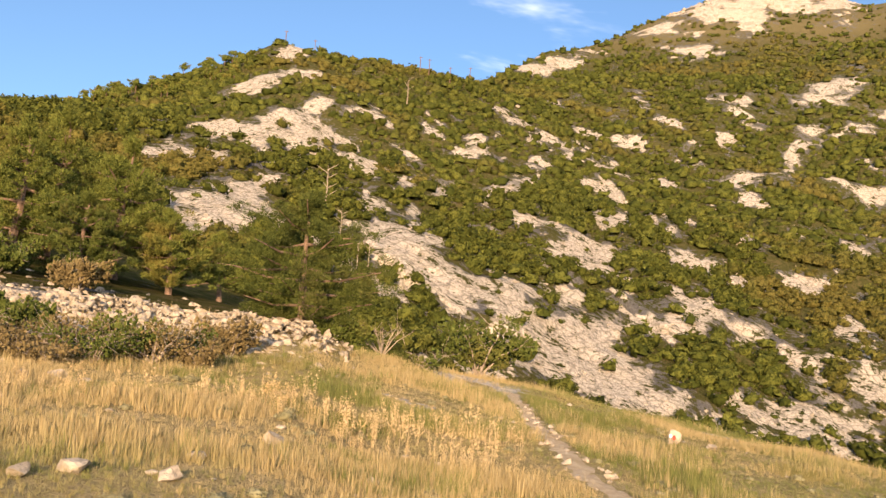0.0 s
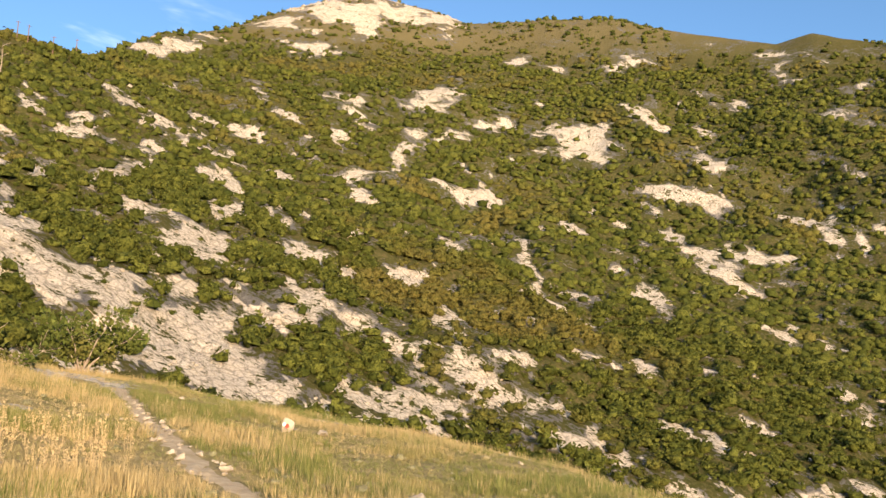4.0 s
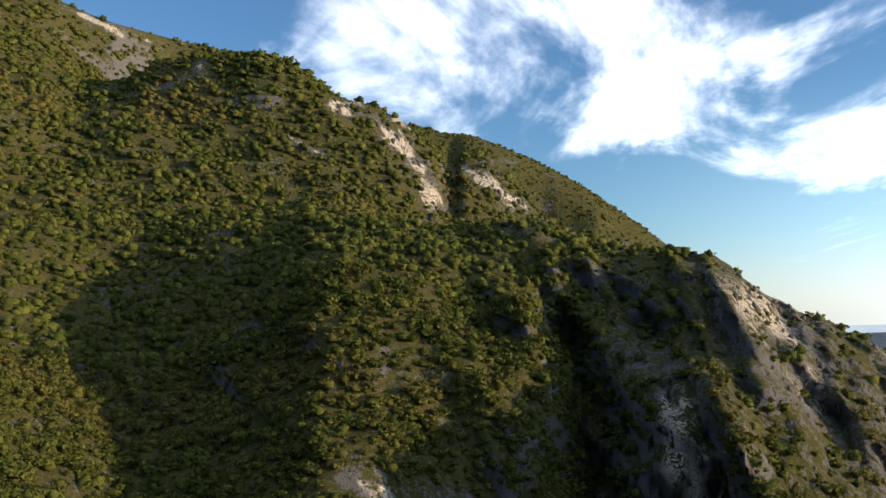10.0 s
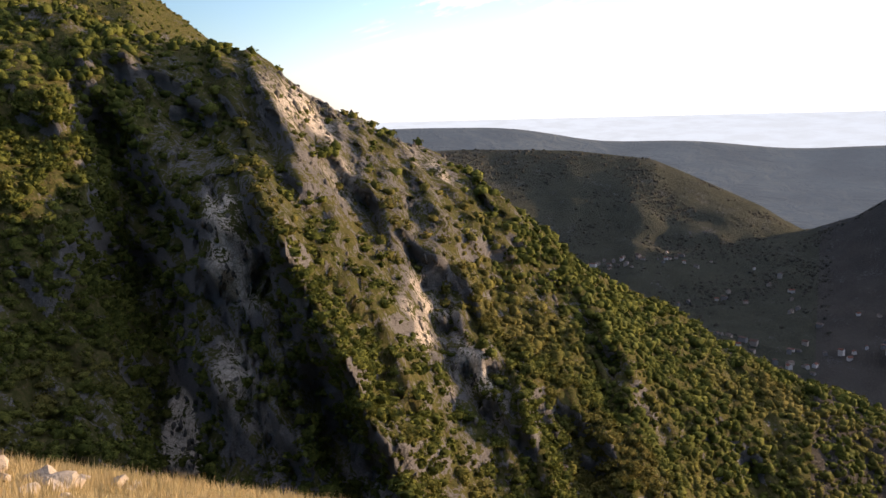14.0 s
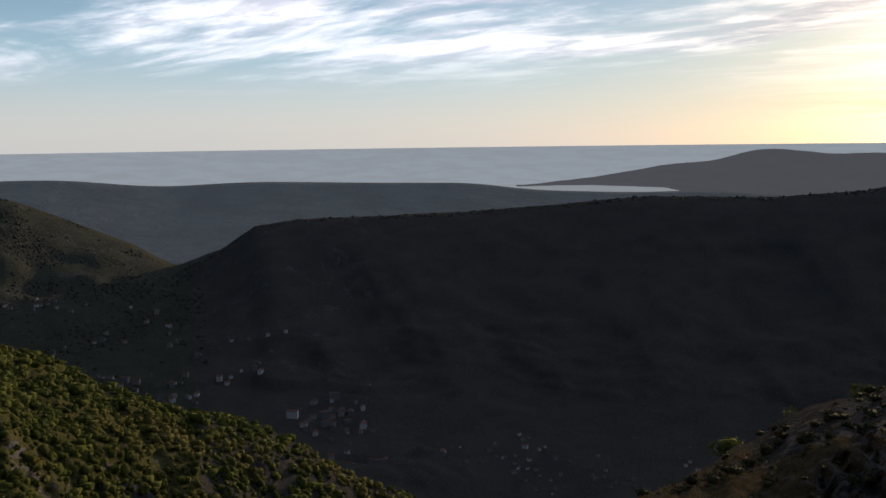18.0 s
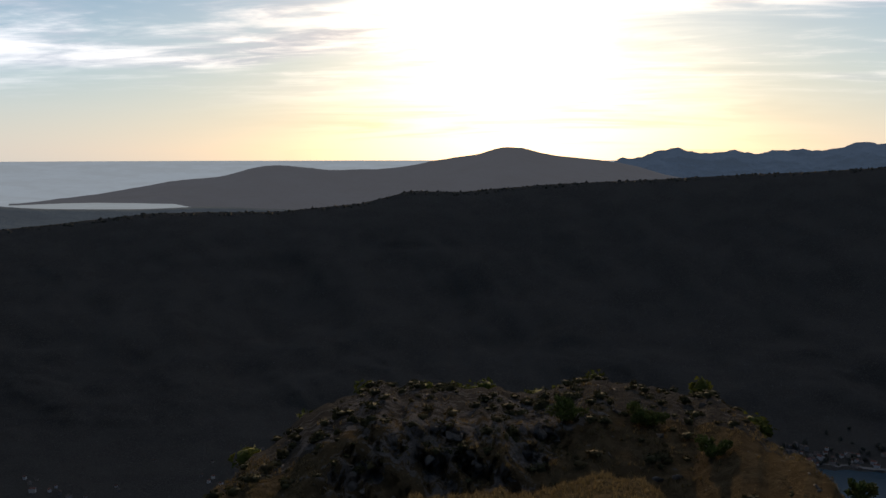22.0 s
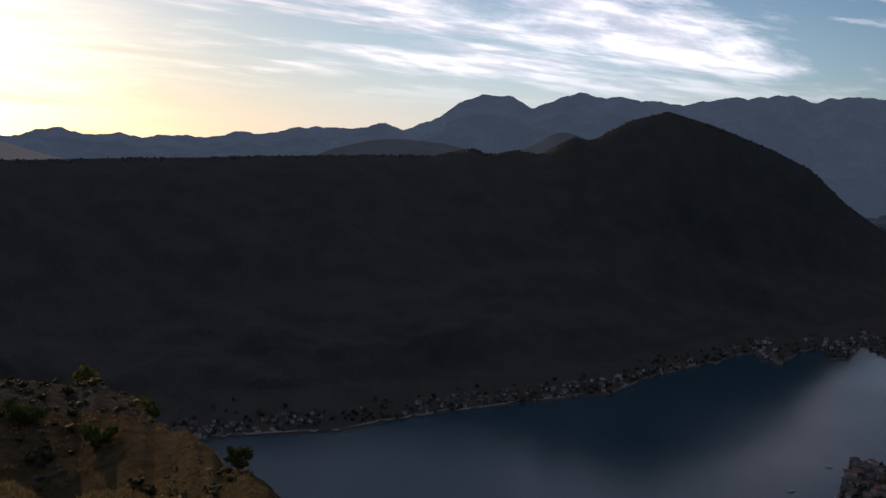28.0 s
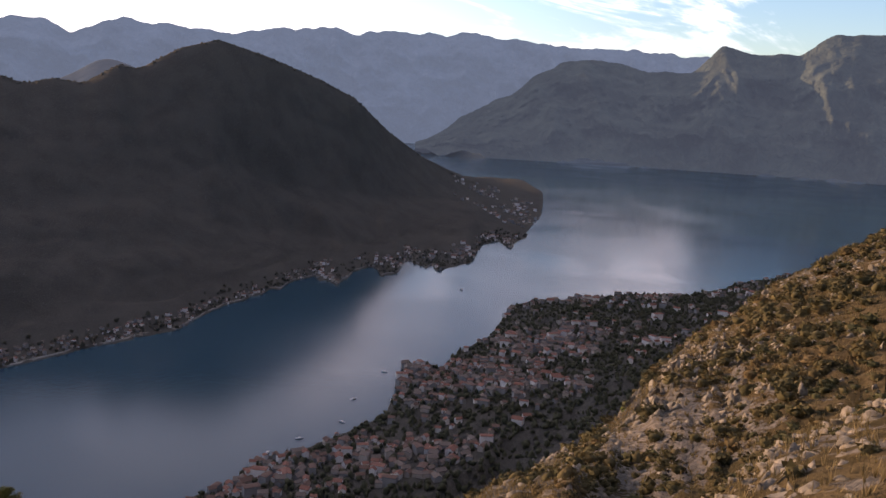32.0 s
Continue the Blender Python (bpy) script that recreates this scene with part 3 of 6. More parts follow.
SCREE_B = [(8.1, 9.8, 2.6, 1.19, 0.04, 1), (17.7, 14.4, 1.8, 0.57, -0.01, 0.95), (20.9, 16.2, 1, 1.1, 0.82, 0.95), (10.3, 13.5, 1.2, 0.55, -0.66, 0.9), (12.7, 11.6, 1.4, 0.49, -0.45, 0.85), (18.3, 5.4, 5.1, 1.34, -0.34, 0.78), (22.1, 0.9, 3.4, 1.05, -0.22, 0.78), (6.2, 21.4, 3.1, 0.54, 0.08, 1), (13.7, 23.7, 2.5, 0.53, 0.21, 0.9), (21.4, 24.2, 3.6, 0.62, -0.09, 0.95), (22.8, 19.7, 2.3, 0.44, 0.02, 0.9), (21.7, 18.9, 1.1, 0.38, -0.06, 0.9), (0.6, 15.8, 1.4, 0.38, 0.06, 0.9), (-0, 17.5, 0.7, 0.31, 0.06, 0.85), (4.9, 11.8, 1.1, 0.63, 0.04, 0.9), (1.3, 11.1, 0.9, 0.49, 0.06, 0.85)]
SCREE_D = [(31.7, 16.6, 2.2, 0.99, -0.24, 1.1), (27.2, 17.6, 1.8, 0.48, -0.16, 1), (25.7, 13.3, 1.9, 0.57, -0.06, 0.9), (21.1, 16.1, 1.2, 0.98, 0.63, 1.05), (23.6, 19.9, 1.6, 0.41, 0.05, 0.95), (22.1, 19, 1, 0.38, -0.04, 0.9), (28, 21.6, 1, 0.22, 0.11, 1), (30.5, 21.1, 0.8, 0.29, 0.09, 1), (35.3, 21.7, 2.3, 0.6, -0.1, 0.8), (40, 15.1, 1.7, 0.65, -0.23, 1), (38.6, 13.1, 2.7, 0.59, -0.32, 0.95), (41.4, 8.7, 2.5, 0.39, -0.12, 0.95), (34.3, 9, 0.9, 0.69, -0.42, 0.95), (43.9, 7.8, 1.2, 0.32, 0.01, 0.95), (45.1, 11.3, 2.1, 0.3, -0.31, 0.9), (48.5, 9.6, 0.6, 0.74, -1.41, 0.95)]
SCREE_E = [(20.7, 4.2, 3.1, 1.53, -0.51, 0.95), (27, 1.9, 4.1, 1.46, -0.56, 0.95), (31.7, -1.7, 2.3, 0.74, -0.17, 0.85), (39.2, -4.6, 5.6, 0.82, -0.24, 0.82), (48.1, -0.8, 3.4, 0.93, -0.51, 0.68), (49.7, -3, 2.3, 0.93, -0.34, 0.75), (46.1, -5.3, 4.4, 0.87, -0.12, 0.82), (21.5, 0.7, 2.5, 0.78, -0.17, 0.85), (39.4, 17, 1.7, 0.33, -0.31, 0.75), (43.7, 20.7, 2.2, 0.87, -0.55, 0.7), (26.2, 10.5, 2.9, 0.34, -0.02, 0.7)]
SCREE_C = [(17.6, 24.3, 5.5, 0.99, 0.02, 1.25), (14.2, 22.1, 2.6, 0.47, 0.12, 1), (50, 20.2, 3, 0.5, -0.3, 0.55), (61, 17.7, 4, 0.4, -0.33, 0.6), (75.3, 13.3, 2.2, 1.1, -0.6, 0.64), (78.2, 10.8, 2.2, 1.7, -0.9, 0.68), (79.8, 8.4, 1.5, 1.1, -0.5, 0.66), (83.6, 8.8, 1.7, 1.5, -0.8, 0.68), (91.2, -18.3, 1.1, 2.6, 0, 1.3), (71.5, 11.6, 1.6, 0.35, -0.4, 0.7), (48, 17.0, 2.5, 0.5, -0.4, 0.55), (67.5, 4.5, 1.0, 0.7, -0.2, 0.55)]


def rock_share(p):
    """How bare the ground is at points p."""
    az = np.degrees(np.arctan2(p[..., 0], p[..., 1]))
    az = np.where(az < -94, az + 360, az)
    el = np.degrees(np.arctan2(p[..., 2] - 1.6, np.hypot(p[..., 0], p[..., 1])))
    out = np.zeros(p.shape[:-1])
    d = np.hypot(p[..., 0], p[..., 1])
    cell = np.clip(d * 0.035, 4, 16)
    warp_a = fbm(az / 1.7, el / 1.1, 0 * az + 1.0, 4, 0.6)
    warp_b = fbm(az / 1.4, el / 0.9, 0 * az + 6.0, 4, 0.6)
    for a, e, w, h, slant, strength in SCREE + SCREE_B + SCREE_C + SCREE_D + SCREE_E:
        da = az - a + w * 0.34 * warp_a
        de = el - e - slant * (az - a) + h * 0.42 * warp_b
        out = np.maximum(out, strength * np.exp(-((da / w) ** 2 + (de / h) ** 2) * 0.85))
    karst = np.clip((az + 14) / 6, 0, 1) * np.clip((58 - az) / 16, 0, 1) * np.clip((21 - el) / 3, 0, 1) * (d > 55)
    out = np.maximum(out * (0.92 + 0.25 * warp_b), karst * np.clip(2.0 * fbm((az - 1.4 * el) / 3.2, (el + 0.55 * az) / 0.9, 0 * az + 9.0, 5, 0.68) - 0.42, 0, 0.72))
    cliff = np.exp(-((az - 101) / 12) ** 4) * np.clip((5.5 - el) / 2, 0, 1) * (np.hypot(p[..., 0], p[..., 1]) > 60)
    out = np.maximum(out, 0.43 * cliff + 0.18 * cliff * fbm((az + 0.45 * el) / 2.4, el / 9, 0 * az, 3))
    knob = np.exp(-((az - 78) / 5) ** 4 - ((el + 11) / 5.5) ** 4)
    out = np.maximum(out, 0.22 * knob)
    hill = np.clip((az - 236) / 10, 0, 1) * np.clip((d - 8) / 3, 0, 1)
    out = np.maximum(out, hill * (0.02 + 0.40 * fbm(p[..., 0] / 14, p[..., 1] / 14, p[..., 2] / 14, 4)))
    crag = np.exp(-((az - 175) / 9) ** 4) * np.clip((np.hypot(p[..., 0], p[..., 1]) - 47) / 6, 0, 1) * (np.hypot(p[..., 0], p[..., 1]) < 90)
    bank = np.exp(-((az + 22) / 11) ** 4) * np.exp(-((np.hypot(p[..., 0], p[..., 1]) - 30) / 4.0) ** 2)
    out = np.maximum(np.maximum(out, 0.42 * crag), 0.9 * bank)
    rise = np.exp(-((az - 259) / 7.5) ** 4 - ((el + 16.5) / 3.6) ** 4) * (d < 90) * (d > 8)
    out = np.maximum(out, 0.18 * rise)
    wood = np.clip((az - 142) / 4, 0, 1) * (np.hypot(p[..., 0], p[..., 1]) > 140)
    return out * (1 - wood) + 0.40 * (1 - wood) * (1 - 0.75 * cliff) * np.where((d < 42) & (az < 140), 0.0, 1.0) * fbm(p[..., 0] / 17, p[..., 1] / 17, p[..., 2] / 17, 5, 0.6)


def build_land():
    rows = np.searchsorted(LEVEL, 2.0)
    split = np.searchsorted(AZ, 130.4)
    side, back = np.searchsorted(AZ, 98.0), np.searchsorted(LEVEL, 4.6)
    n = len(AZ)
    for name, r0, r1, c0, c1, mat, label in (
            ("ground_meadow", 0, rows + 1, 0, n, M_MEADOW, "dry grassy mountain spur falling to brown rocky slopes"),
            ("ground_ravine", rows, len(LEVEL), 0, side + 1, M_SLOPE, "steep scrub-covered limestone mountainside with pale scree"),
            ("ground_cliff", rows, back + 1, side, split + 1, M_SLOPE, "grey limestone cliff with scrub"),
            ("ground_valley", back, len(LEVEL), side, split + 1, M_VALLEY, "wooded hill and valley behind the cliff"),
            ("ground_ridge", rows, len(LEVEL), split, n, M_FOREST, "dark wooded ridge falling to the bay")):
        p = LAND[r0:r1, c0:c1]
        ob = mesh_object(name, p.reshape(-1, 3), grid_faces(p.shape[0], p.shape[1])[:, ::-1], mat)
        attr = ob.data.attributes.new("rock", "FLOAT", "POINT")
        attr.data.foreach_set("value", np.clip(rock_share(p), 0, 1).ravel().astype(np.float32))
        if name == "ground_meadow":
            az, d = AZ[None, :], np.hypot(p[..., 0], p[..., 1])
            dry = np.clip((az + 90) / 14, 0, 1) * np.clip((146 - az) / 20, 0, 1)
            dry = np.maximum(dry, np.clip((5.5 - d) / 2.0, 0, 1))
            attr = ob.data.attributes.new("dry", "FLOAT", "POINT")
            attr.data.foreach_set("value", dry.ravel().astype(np.float32))
        tagged(ob, label, "ground", kind="structure")


build_land()


def sheet(name, keys, r_crest, r_foot, foot_el, mat, label, step=0.25, rough=10.0, relief=0.015, soft=3, jag=0.09, foot=None, rows=34):
    """A far range: a slope from its foot up to its crest line and down behind."""
    az = np.arange(keys[0][0], keys[-1][0] + 0.01, step)
    el = keyed(az, keys, 1)
    low = keyed(az, foot, 1) if foot else np.full_like(az, foot_el)
    k = np.ones(soft) / soft
    el = np.convolve(np.pad(el, soft // 2, mode="edge"), k, "valid")
    el = el + jag * fbm(az / 1.1, 0 * az, 0 * az + r_foot * 0.1, 4, 0.6)
    pts = []
    for i in range(rows + 1):
        f = i / rows
        r = r_foot + (r_crest - r_foot) * f
        e = low + (el - low) * f ** 0.85
        pts.append(np.stack([r * np.sin(np.radians(az)), r * np.cos(np.radians(az)), 1.6 + r * np.tan(np.radians(e))], -1))
    p = np.array(pts)
    bumps = fbm(p[..., 0] / 160, p[..., 1] / 160, p[..., 2] / 90, 5, 0.55) * rough
    p[..., 2] += bumps * np.clip(1.0 - np.linspace(0, 1, rows + 1), 0.2, 1)[:, None]
    share = np.linspace(0, 1, rows + 1)[:, None] * np.ones_like(az)
    folds = fbm(np.broadcast_to(az, share.shape) / 3.0 + share * 0.8, share * 2.2, 0 * share + r_crest * 0.01, 5, 0.55, ridged=True)
    push = relief * folds * np.clip(share * 4, 0, 1) * np.clip((1 - share) * 5, 0.1, 1)
    p = np.array((0, 0, 1.6)) + (p - np.array((0, 0, 1.6))) * (1 - push)[..., None]
    back = p[-1:].copy()
    back[..., :2] *= 1.01
    back[..., 2] -= 120
    p = np.concatenate([p, back])
    ob = mesh_object(name, p.reshape(-1, 3), grid_faces(p.shape[0], p.shape[1])[:, ::-1], mat)
    return tagged(ob, label, "hills", kind="structure")


FAR_HILL = [(201, -2.4), (203.5, -1.2), (204.8, -0.7), (206.4, -0.1), (208.4, 0.4), (210.1, 0.55), (213.1, 0.3), (215.3, -0.1), (216.5, -0.2), (218, 0.4), (219.4, 1.3), (220, 1.5), (221.5, 1.1), (224, -0.5)]
LOW_HILLS = [(98, -1.2), (106, -1.0), (112, -1.1), (115.1, -1.6), (117.4, -2.1), (123.1, -2.1), (128.7, -2.7), (134.3, -2.5), (141, -2.7), (148, -2.8), (151, -3.25), (155, -3.4), (158.5, -3.45), (161.5, -3.3), (164, -3.5), (172, -3.8)]
PENINSULA = [(150.5, -3.0), (154.5, -2.6), (157.3, -2.2), (159.7, -1.7), (162.2, -1.6), (164.6, -0.9), (166.4, -0.9), (169.2, -1.2), (172.3, -1.1), (174.3, -0.9), (175.7, -0.5), (177.7, -0.3), (179, 0.1),
             (180.6, 0.3), (182.1, -0.2), (183.7, -0.4), (186.7, -0.7), (190, -1.6), (194, -2.2)]
FAR_RANGE = [(184, -0.9), (187, -0.6), (189.4, 0), (193.9, -0.1), (197.3, 0), (200.5, 0.4), (202.6, 0.6), (205.1, 0.9), (206.9, 0.9), (208.9, 1.5), (210.2, 1.2), (212.3, 1.8), (213.6, 2.9), (214.9, 3.4), (216.7, 3.4), (218, 2.9),
             (220.4, 3.7), (222.5, 3.6), (224.9, 3.4), (227.4, 3.2), (228.8, 3.8), (232.2, 4.1), (234.1, 3.7), (236.1, 3.9), (240.2, 4.1), (244.2, 3.9), (248.7, 3.6), (254.7, 3.4), (268, 3.0)]
HEADLAND = [(238.2, -2.6), (239.1, -2.2), (241.1, -0.9), (243.8, 0.6), (246.8, 2.8), (249.5, 2.9), (252.2, 2.4), (254.8, 2.6), (256.2, 4.0), (257.8, 3.6), (260.6, 3.7), (262.2, 4.8), (264.2, 4.8), (270, 5.0)]
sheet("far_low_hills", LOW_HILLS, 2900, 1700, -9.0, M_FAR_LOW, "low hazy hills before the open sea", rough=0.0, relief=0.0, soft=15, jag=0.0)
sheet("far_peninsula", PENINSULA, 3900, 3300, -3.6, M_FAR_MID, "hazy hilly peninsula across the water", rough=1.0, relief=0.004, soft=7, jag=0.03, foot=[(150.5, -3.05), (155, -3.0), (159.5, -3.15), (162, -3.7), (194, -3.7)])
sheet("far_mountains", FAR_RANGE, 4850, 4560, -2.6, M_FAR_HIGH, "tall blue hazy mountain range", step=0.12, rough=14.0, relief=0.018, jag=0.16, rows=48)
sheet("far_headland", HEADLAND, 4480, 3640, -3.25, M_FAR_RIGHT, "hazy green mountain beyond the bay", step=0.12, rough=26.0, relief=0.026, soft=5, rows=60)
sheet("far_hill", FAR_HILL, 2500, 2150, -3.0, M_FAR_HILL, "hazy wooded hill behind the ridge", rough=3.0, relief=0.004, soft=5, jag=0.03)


def build_water():
    n = 90
    az = np.linspace(142, 272, n)
    rs = [330, 700, 1500, 2600, 3600, 4720]
    p = np.array([[(r * math.sin(radians(a)), r * math.cos(radians(a)), SEA) for a in az] for r in rs])
    tagged(mesh_object("water_bay", p.reshape(-1, 3), grid_faces(len(rs), n)[:, ::-1], M_WATER), "calm dark blue bay water", "water", kind="structure")
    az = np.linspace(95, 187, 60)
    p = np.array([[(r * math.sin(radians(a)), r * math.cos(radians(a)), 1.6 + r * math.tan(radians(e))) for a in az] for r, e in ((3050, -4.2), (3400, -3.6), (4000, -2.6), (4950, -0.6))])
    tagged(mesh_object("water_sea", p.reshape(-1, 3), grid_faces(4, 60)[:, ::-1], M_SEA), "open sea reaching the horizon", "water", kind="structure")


build_water()

# ------------------------------------------------------------ scrub


def clump(seed, body=1, leaves=40, size=0.2, core=0.40):
    """One bush about one across: a lumpy dome with leafy sprays standing out of it."""
    g = np.random.default_rng(seed)
    bm = bmesh.new()
    if body:
        bmesh.ops.create_icosphere(bm, subdivisions=body, radius=core)
    off = Vector(g.uniform(-9, 9, 3))
    wide = g.uniform(0.85, 1.2)
    for v in bm.verts:
        v.co *= 0.84 + 0.75 * noise.noise(v.co * 3.6 + off)
        v.co = Vector((v.co.x * wide, v.co.y / wide, v.co.z * 0.95 + 0.34))
    bm.verts.ensure_lookup_table()
    v = [np.array(x.co) for x in bm.verts]
    f = [[x.index for x in face.verts] for face in bm.faces if face.calc_center_median().z > 0.10]
    bm.free()
    for _ in range(leaves):
        way = g.normal(size=3)
        way[2] = abs(way[2]) * 0.8 + 0.02
        way /= np.linalg.norm(way)
        c = way * np.array((0.5 * wide, 0.5 / wide, 0.5)) * g.uniform(0.78, 1.12) + (0, 0, 0.30)
        side = np.cross(way, g.normal(size=3))
        side /= np.linalg.norm(side)
        up = np.cross(side, way)
        s = size * g.uniform(0.55, 1.3)
        b = len(v)
        v += [c + side * s * 0.55 - way * s * 0.3, c - side * s * 0.55 - way * s * 0.2, c + up * s * 0.6 + way * s * 0.35]
        f.append([b, b + 1, b + 2])
    return np.array(v), np.array(f)


CLUMPS_NEAR = [clump(s, 2, 100, 0.14, 0.45) for s in range(8)]
CLUMPS = [clump(s, 1, 26, 0.25, 0.44) for s in range(10, 20)]
CLUMPS_FAR = [clump(s, 1, 5, 0.28, 0.47) for s in range(20, 28)]
DOMES = [clump(s, 1, 0, 0.2, 0.5) for s in range(30, 36)]


def scatter(name, spots, sizes, shapes, mat, label, flat=0.85, category="shrubs"):
    """Many plants in one sheet of geometry."""
    vs, fs, base = [], [], 0
    pick = rng.integers(0, len(shapes), len(spots))
    turn = rng.uniform(0, 2 * np.pi, len(spots))
    tall = rng.uniform(0.75, 1.25, len(spots)) * flat
    for k, (v, f) in enumerate(shapes):
        sel = np.nonzero(pick == k)[0]
        if not len(sel):
            continue
        c, s = np.cos(turn[sel])[:, None], np.sin(turn[sel])[:, None]
        x = v[None, :, 0] * c - v[None, :, 1] * s
        y = v[None, :, 0] * s + v[None, :, 1] * c
        p = np.stack([x, y, v[None, :, 2] * tall[sel][:, None]], -1) * sizes[sel][:, None, None] + spots[sel][:, None, :]
        vs.append(p.reshape(-1, 3))
        fs.append((f[None] + (np.arange(len(sel)) * len(v))[:, None, None] + base).reshape(-1, 3))
        base += len(sel) * len(v)
    v, f = np.concatenate(vs), np.concatenate(fs)
    me = bpy.data.meshes.new(name)
    me.vertices.add(len(v))
    me.vertices.foreach_set("co", v.astype(np.float32).ravel())
    me.loops.add(f.size)
    me.loops.foreach_set("vertex_index", f.astype(np.int32).ravel())
    me.polygons.add(len(f))
    me.polygons.foreach_set("loop_start", np.arange(0, f.size, 3, dtype=np.int32))
    me.materials.append(mat)
    me.update(calc_edges=True)
    return tagged(new(name, me), label, category, kind="stuff")


def spots_on(level0, level1, az0, az1, count, density=None):
    """Random places on the land between two levels and two headings, evenly by area as seen from above."""
    r0, r1 = np.searchsorted(LEVEL, level0), np.searchsorted(LEVEL, level1)
    c0, c1 = np.searchsorted(AZ, az0), np.searchsorted(AZ, az1)
    p = LAND[r0:r1 + 1, c0:c1 + 1]
    a, b, c, d = p[:-1, :-1], p[:-1, 1:], p[1:, 1:], p[1:, :-1]
    area = np.linalg.norm(np.cross(c - a, d - b), axis=-1) * 0.5
    w = area if density is None else area * np.clip(density((a + c) * 0.5), 0, 1)
    total = w.sum()
    w = w.ravel() / total
    idx = rng.choice(len(w), count, p=w)
    i, j = np.unravel_index(idx, area.shape)
    u, t = rng.random((2, count, 1))
    return a[i, j] * (1 - u) * (1 - t) + b[i, j] * u * (1 - t) + c[i, j] * u * t + d[i, j] * (1 - u) * t


def scrub_density(p):
    az, d = np.degrees(np.arctan2(p[..., 0], p[..., 1])), np.hypot(p[..., 0], p[..., 1])
    cliff = np.exp(-((az - 100) / 10) ** 4) * (d > 200)
    rock = np.clip(rock_share(p), 0, 1)
    broken = 0.5 * np.clip(fbm(p[..., 0] / 9, p[..., 1] / 9, p[..., 2] / 9, 3) * 2, 0, 1) * (rock < 0.6)
    return np.clip(np.maximum(1.12 - 2.1 * rock, broken), 0.03, 1) * (1 - 0.62 * cliff)


def scrub_weight(p):
    d = np.hypot(p[..., 0], p[..., 1])
    el = np.degrees(np.arctan2(p[..., 2], d))
    az = np.degrees(np.arctan2(p[..., 0], p[..., 1]))
    bare = np.clip((el - 20.5) / 2.5, 0, 0.65) * (az > 4) * (az < 60) + 0.6 * np.exp(-((el - np.interp(az, [38, 68], [23.0, 17.0])) / 1.6) ** 2) * (az > 38) * (az < 67)
    return scrub_density(p) * (1 - bare) * np.minimum(1.0, (170 / np.maximum(d, 1)) ** 1.1) * np.clip((d - 62) / 20, 0, 1) * (1 - (az > 98) * (d > 440)) * (1 - (az > 131) * (d > 460))


spots = spots_on(2.2, 7.97, -31, 150, 64000, scrub_weight)
dist = np.linalg.norm(spots, axis=1)
sizes = (1.5 + 3.0 * rng.random(len(spots)) ** 1.8) * np.clip(dist / 220, 0.85, 2.6) ** 0.42
sizes *= np.where((spots[:, 0] > 560) & (np.degrees(np.arctan2(spots[:, 0], spots[:, 1])) > 80), 0.6, 1.0)
near, far = dist < 125, dist > 270
mid = ~near & ~far
scatter("ravine_scrub", spots[near] - (0, 0, 0.2), sizes[near], CLUMPS_NEAR, M_BUSH, "dense green evergreen scrub in the ravine")
scatter("hillside_scrub", spots[mid] - (0, 0, 0.25), sizes[mid], CLUMPS, M_BUSH, "dense green scrub with autumn tints on the hillside")
scatter("upper_hillside_scrub", spots[far] - (0, 0, 0.7), sizes[far], CLUMPS_FAR, M_BUSH, "distant green scrub on the mountainside")
M_WOOD_LEAF = foliage_material("far_wood_leaves", (0.045, 0.044, 0.034), (0.072, 0.068, 0.052), (0.07, 0.062, 0.045), 0.008)
spots = spots_on(7.9, 7.99, 130, 242, 3000)
spots = np.concatenate([spots, spots_on(5.0, 7.98, 98, 131, 13000, lambda p: np.clip(0.35 + fbm(p[..., 0] / 60, p[..., 1] / 60, 0 * p[..., 0], 3) * 1.5, 0.05, 1))])
scatter("ridge_wood", spots - (0, 0, 2.2), rng.uniform(2.5, 6, len(spots)), DOMES, M_WOOD_LEAF, "dark woods along the far ridge", category="woods")


def hill_weight(p):
    return 0.25 + 0.75 * np.clip(fbm(p[..., 0] / 25, p[..., 1] / 25, p[..., 2] / 25, 3) * 2, 0, 1)


spots = spots_on(2.08, 3.2, 236, 265.5, 2400, hill_weight)
scatter("lower_slope_scrub", spots - (0, 0, 0.3), rng.uniform(0.6, 2.0, len(spots)), CLUMPS_FAR, M_BUSH, "dark scrub on the slope above the town")
spots = spots_on(2.05, 2.9, 100, 236, 1500, hill_weight)
scatter("spur_scrub", spots - (0, 0, 0.3), rng.uniform(1.2, 3.2, len(spots)), CLUMPS, M_BUSH, "scrub below the edge of the spur")

# ------------------------------------------------------------ stones


def part(name, bm, mat, parent=None, label=""):
    me = bpy.data.meshes.new(name)
    bm.to_mesh(me)
    bm.free()
    me.materials.append(mat)
    ob = new(name, me)
    if parent:
        ob.parent = parent
    if label:
        ob["label"] = label
    return ob


def rock_mesh(seed, level=2, sharp=0.35, squash=(1, 1, 0.7), cut=0.16):
    """A broken limestone lump, about one across."""
    bm = bmesh.new()
    bmesh.ops.create_icosphere(bm, subdivisions=level, radius=0.5)
    g = np.random.default_rng(seed)
    cuts = [(Vector(g.normal(size=3)).normalized(), g.uniform(cut, cut + 0.2)) for _ in range(13)]
    off = Vector(g.uniform(-9, 9, 3))
    for v in bm.verts:
        for way, reach in cuts:
            over = v.co.dot(way) - reach
            if over > 0:
                v.co -= way * over * 0.97
        v.co *= 1 + sharp * noise.fractal(v.co * 3 + off, 1.0, 2.0, 4) * 0.5
        v.co = Vector((v.co.x * squash[0], v.co.y * squash[1], v.co.z * squash[2]))
    return bm


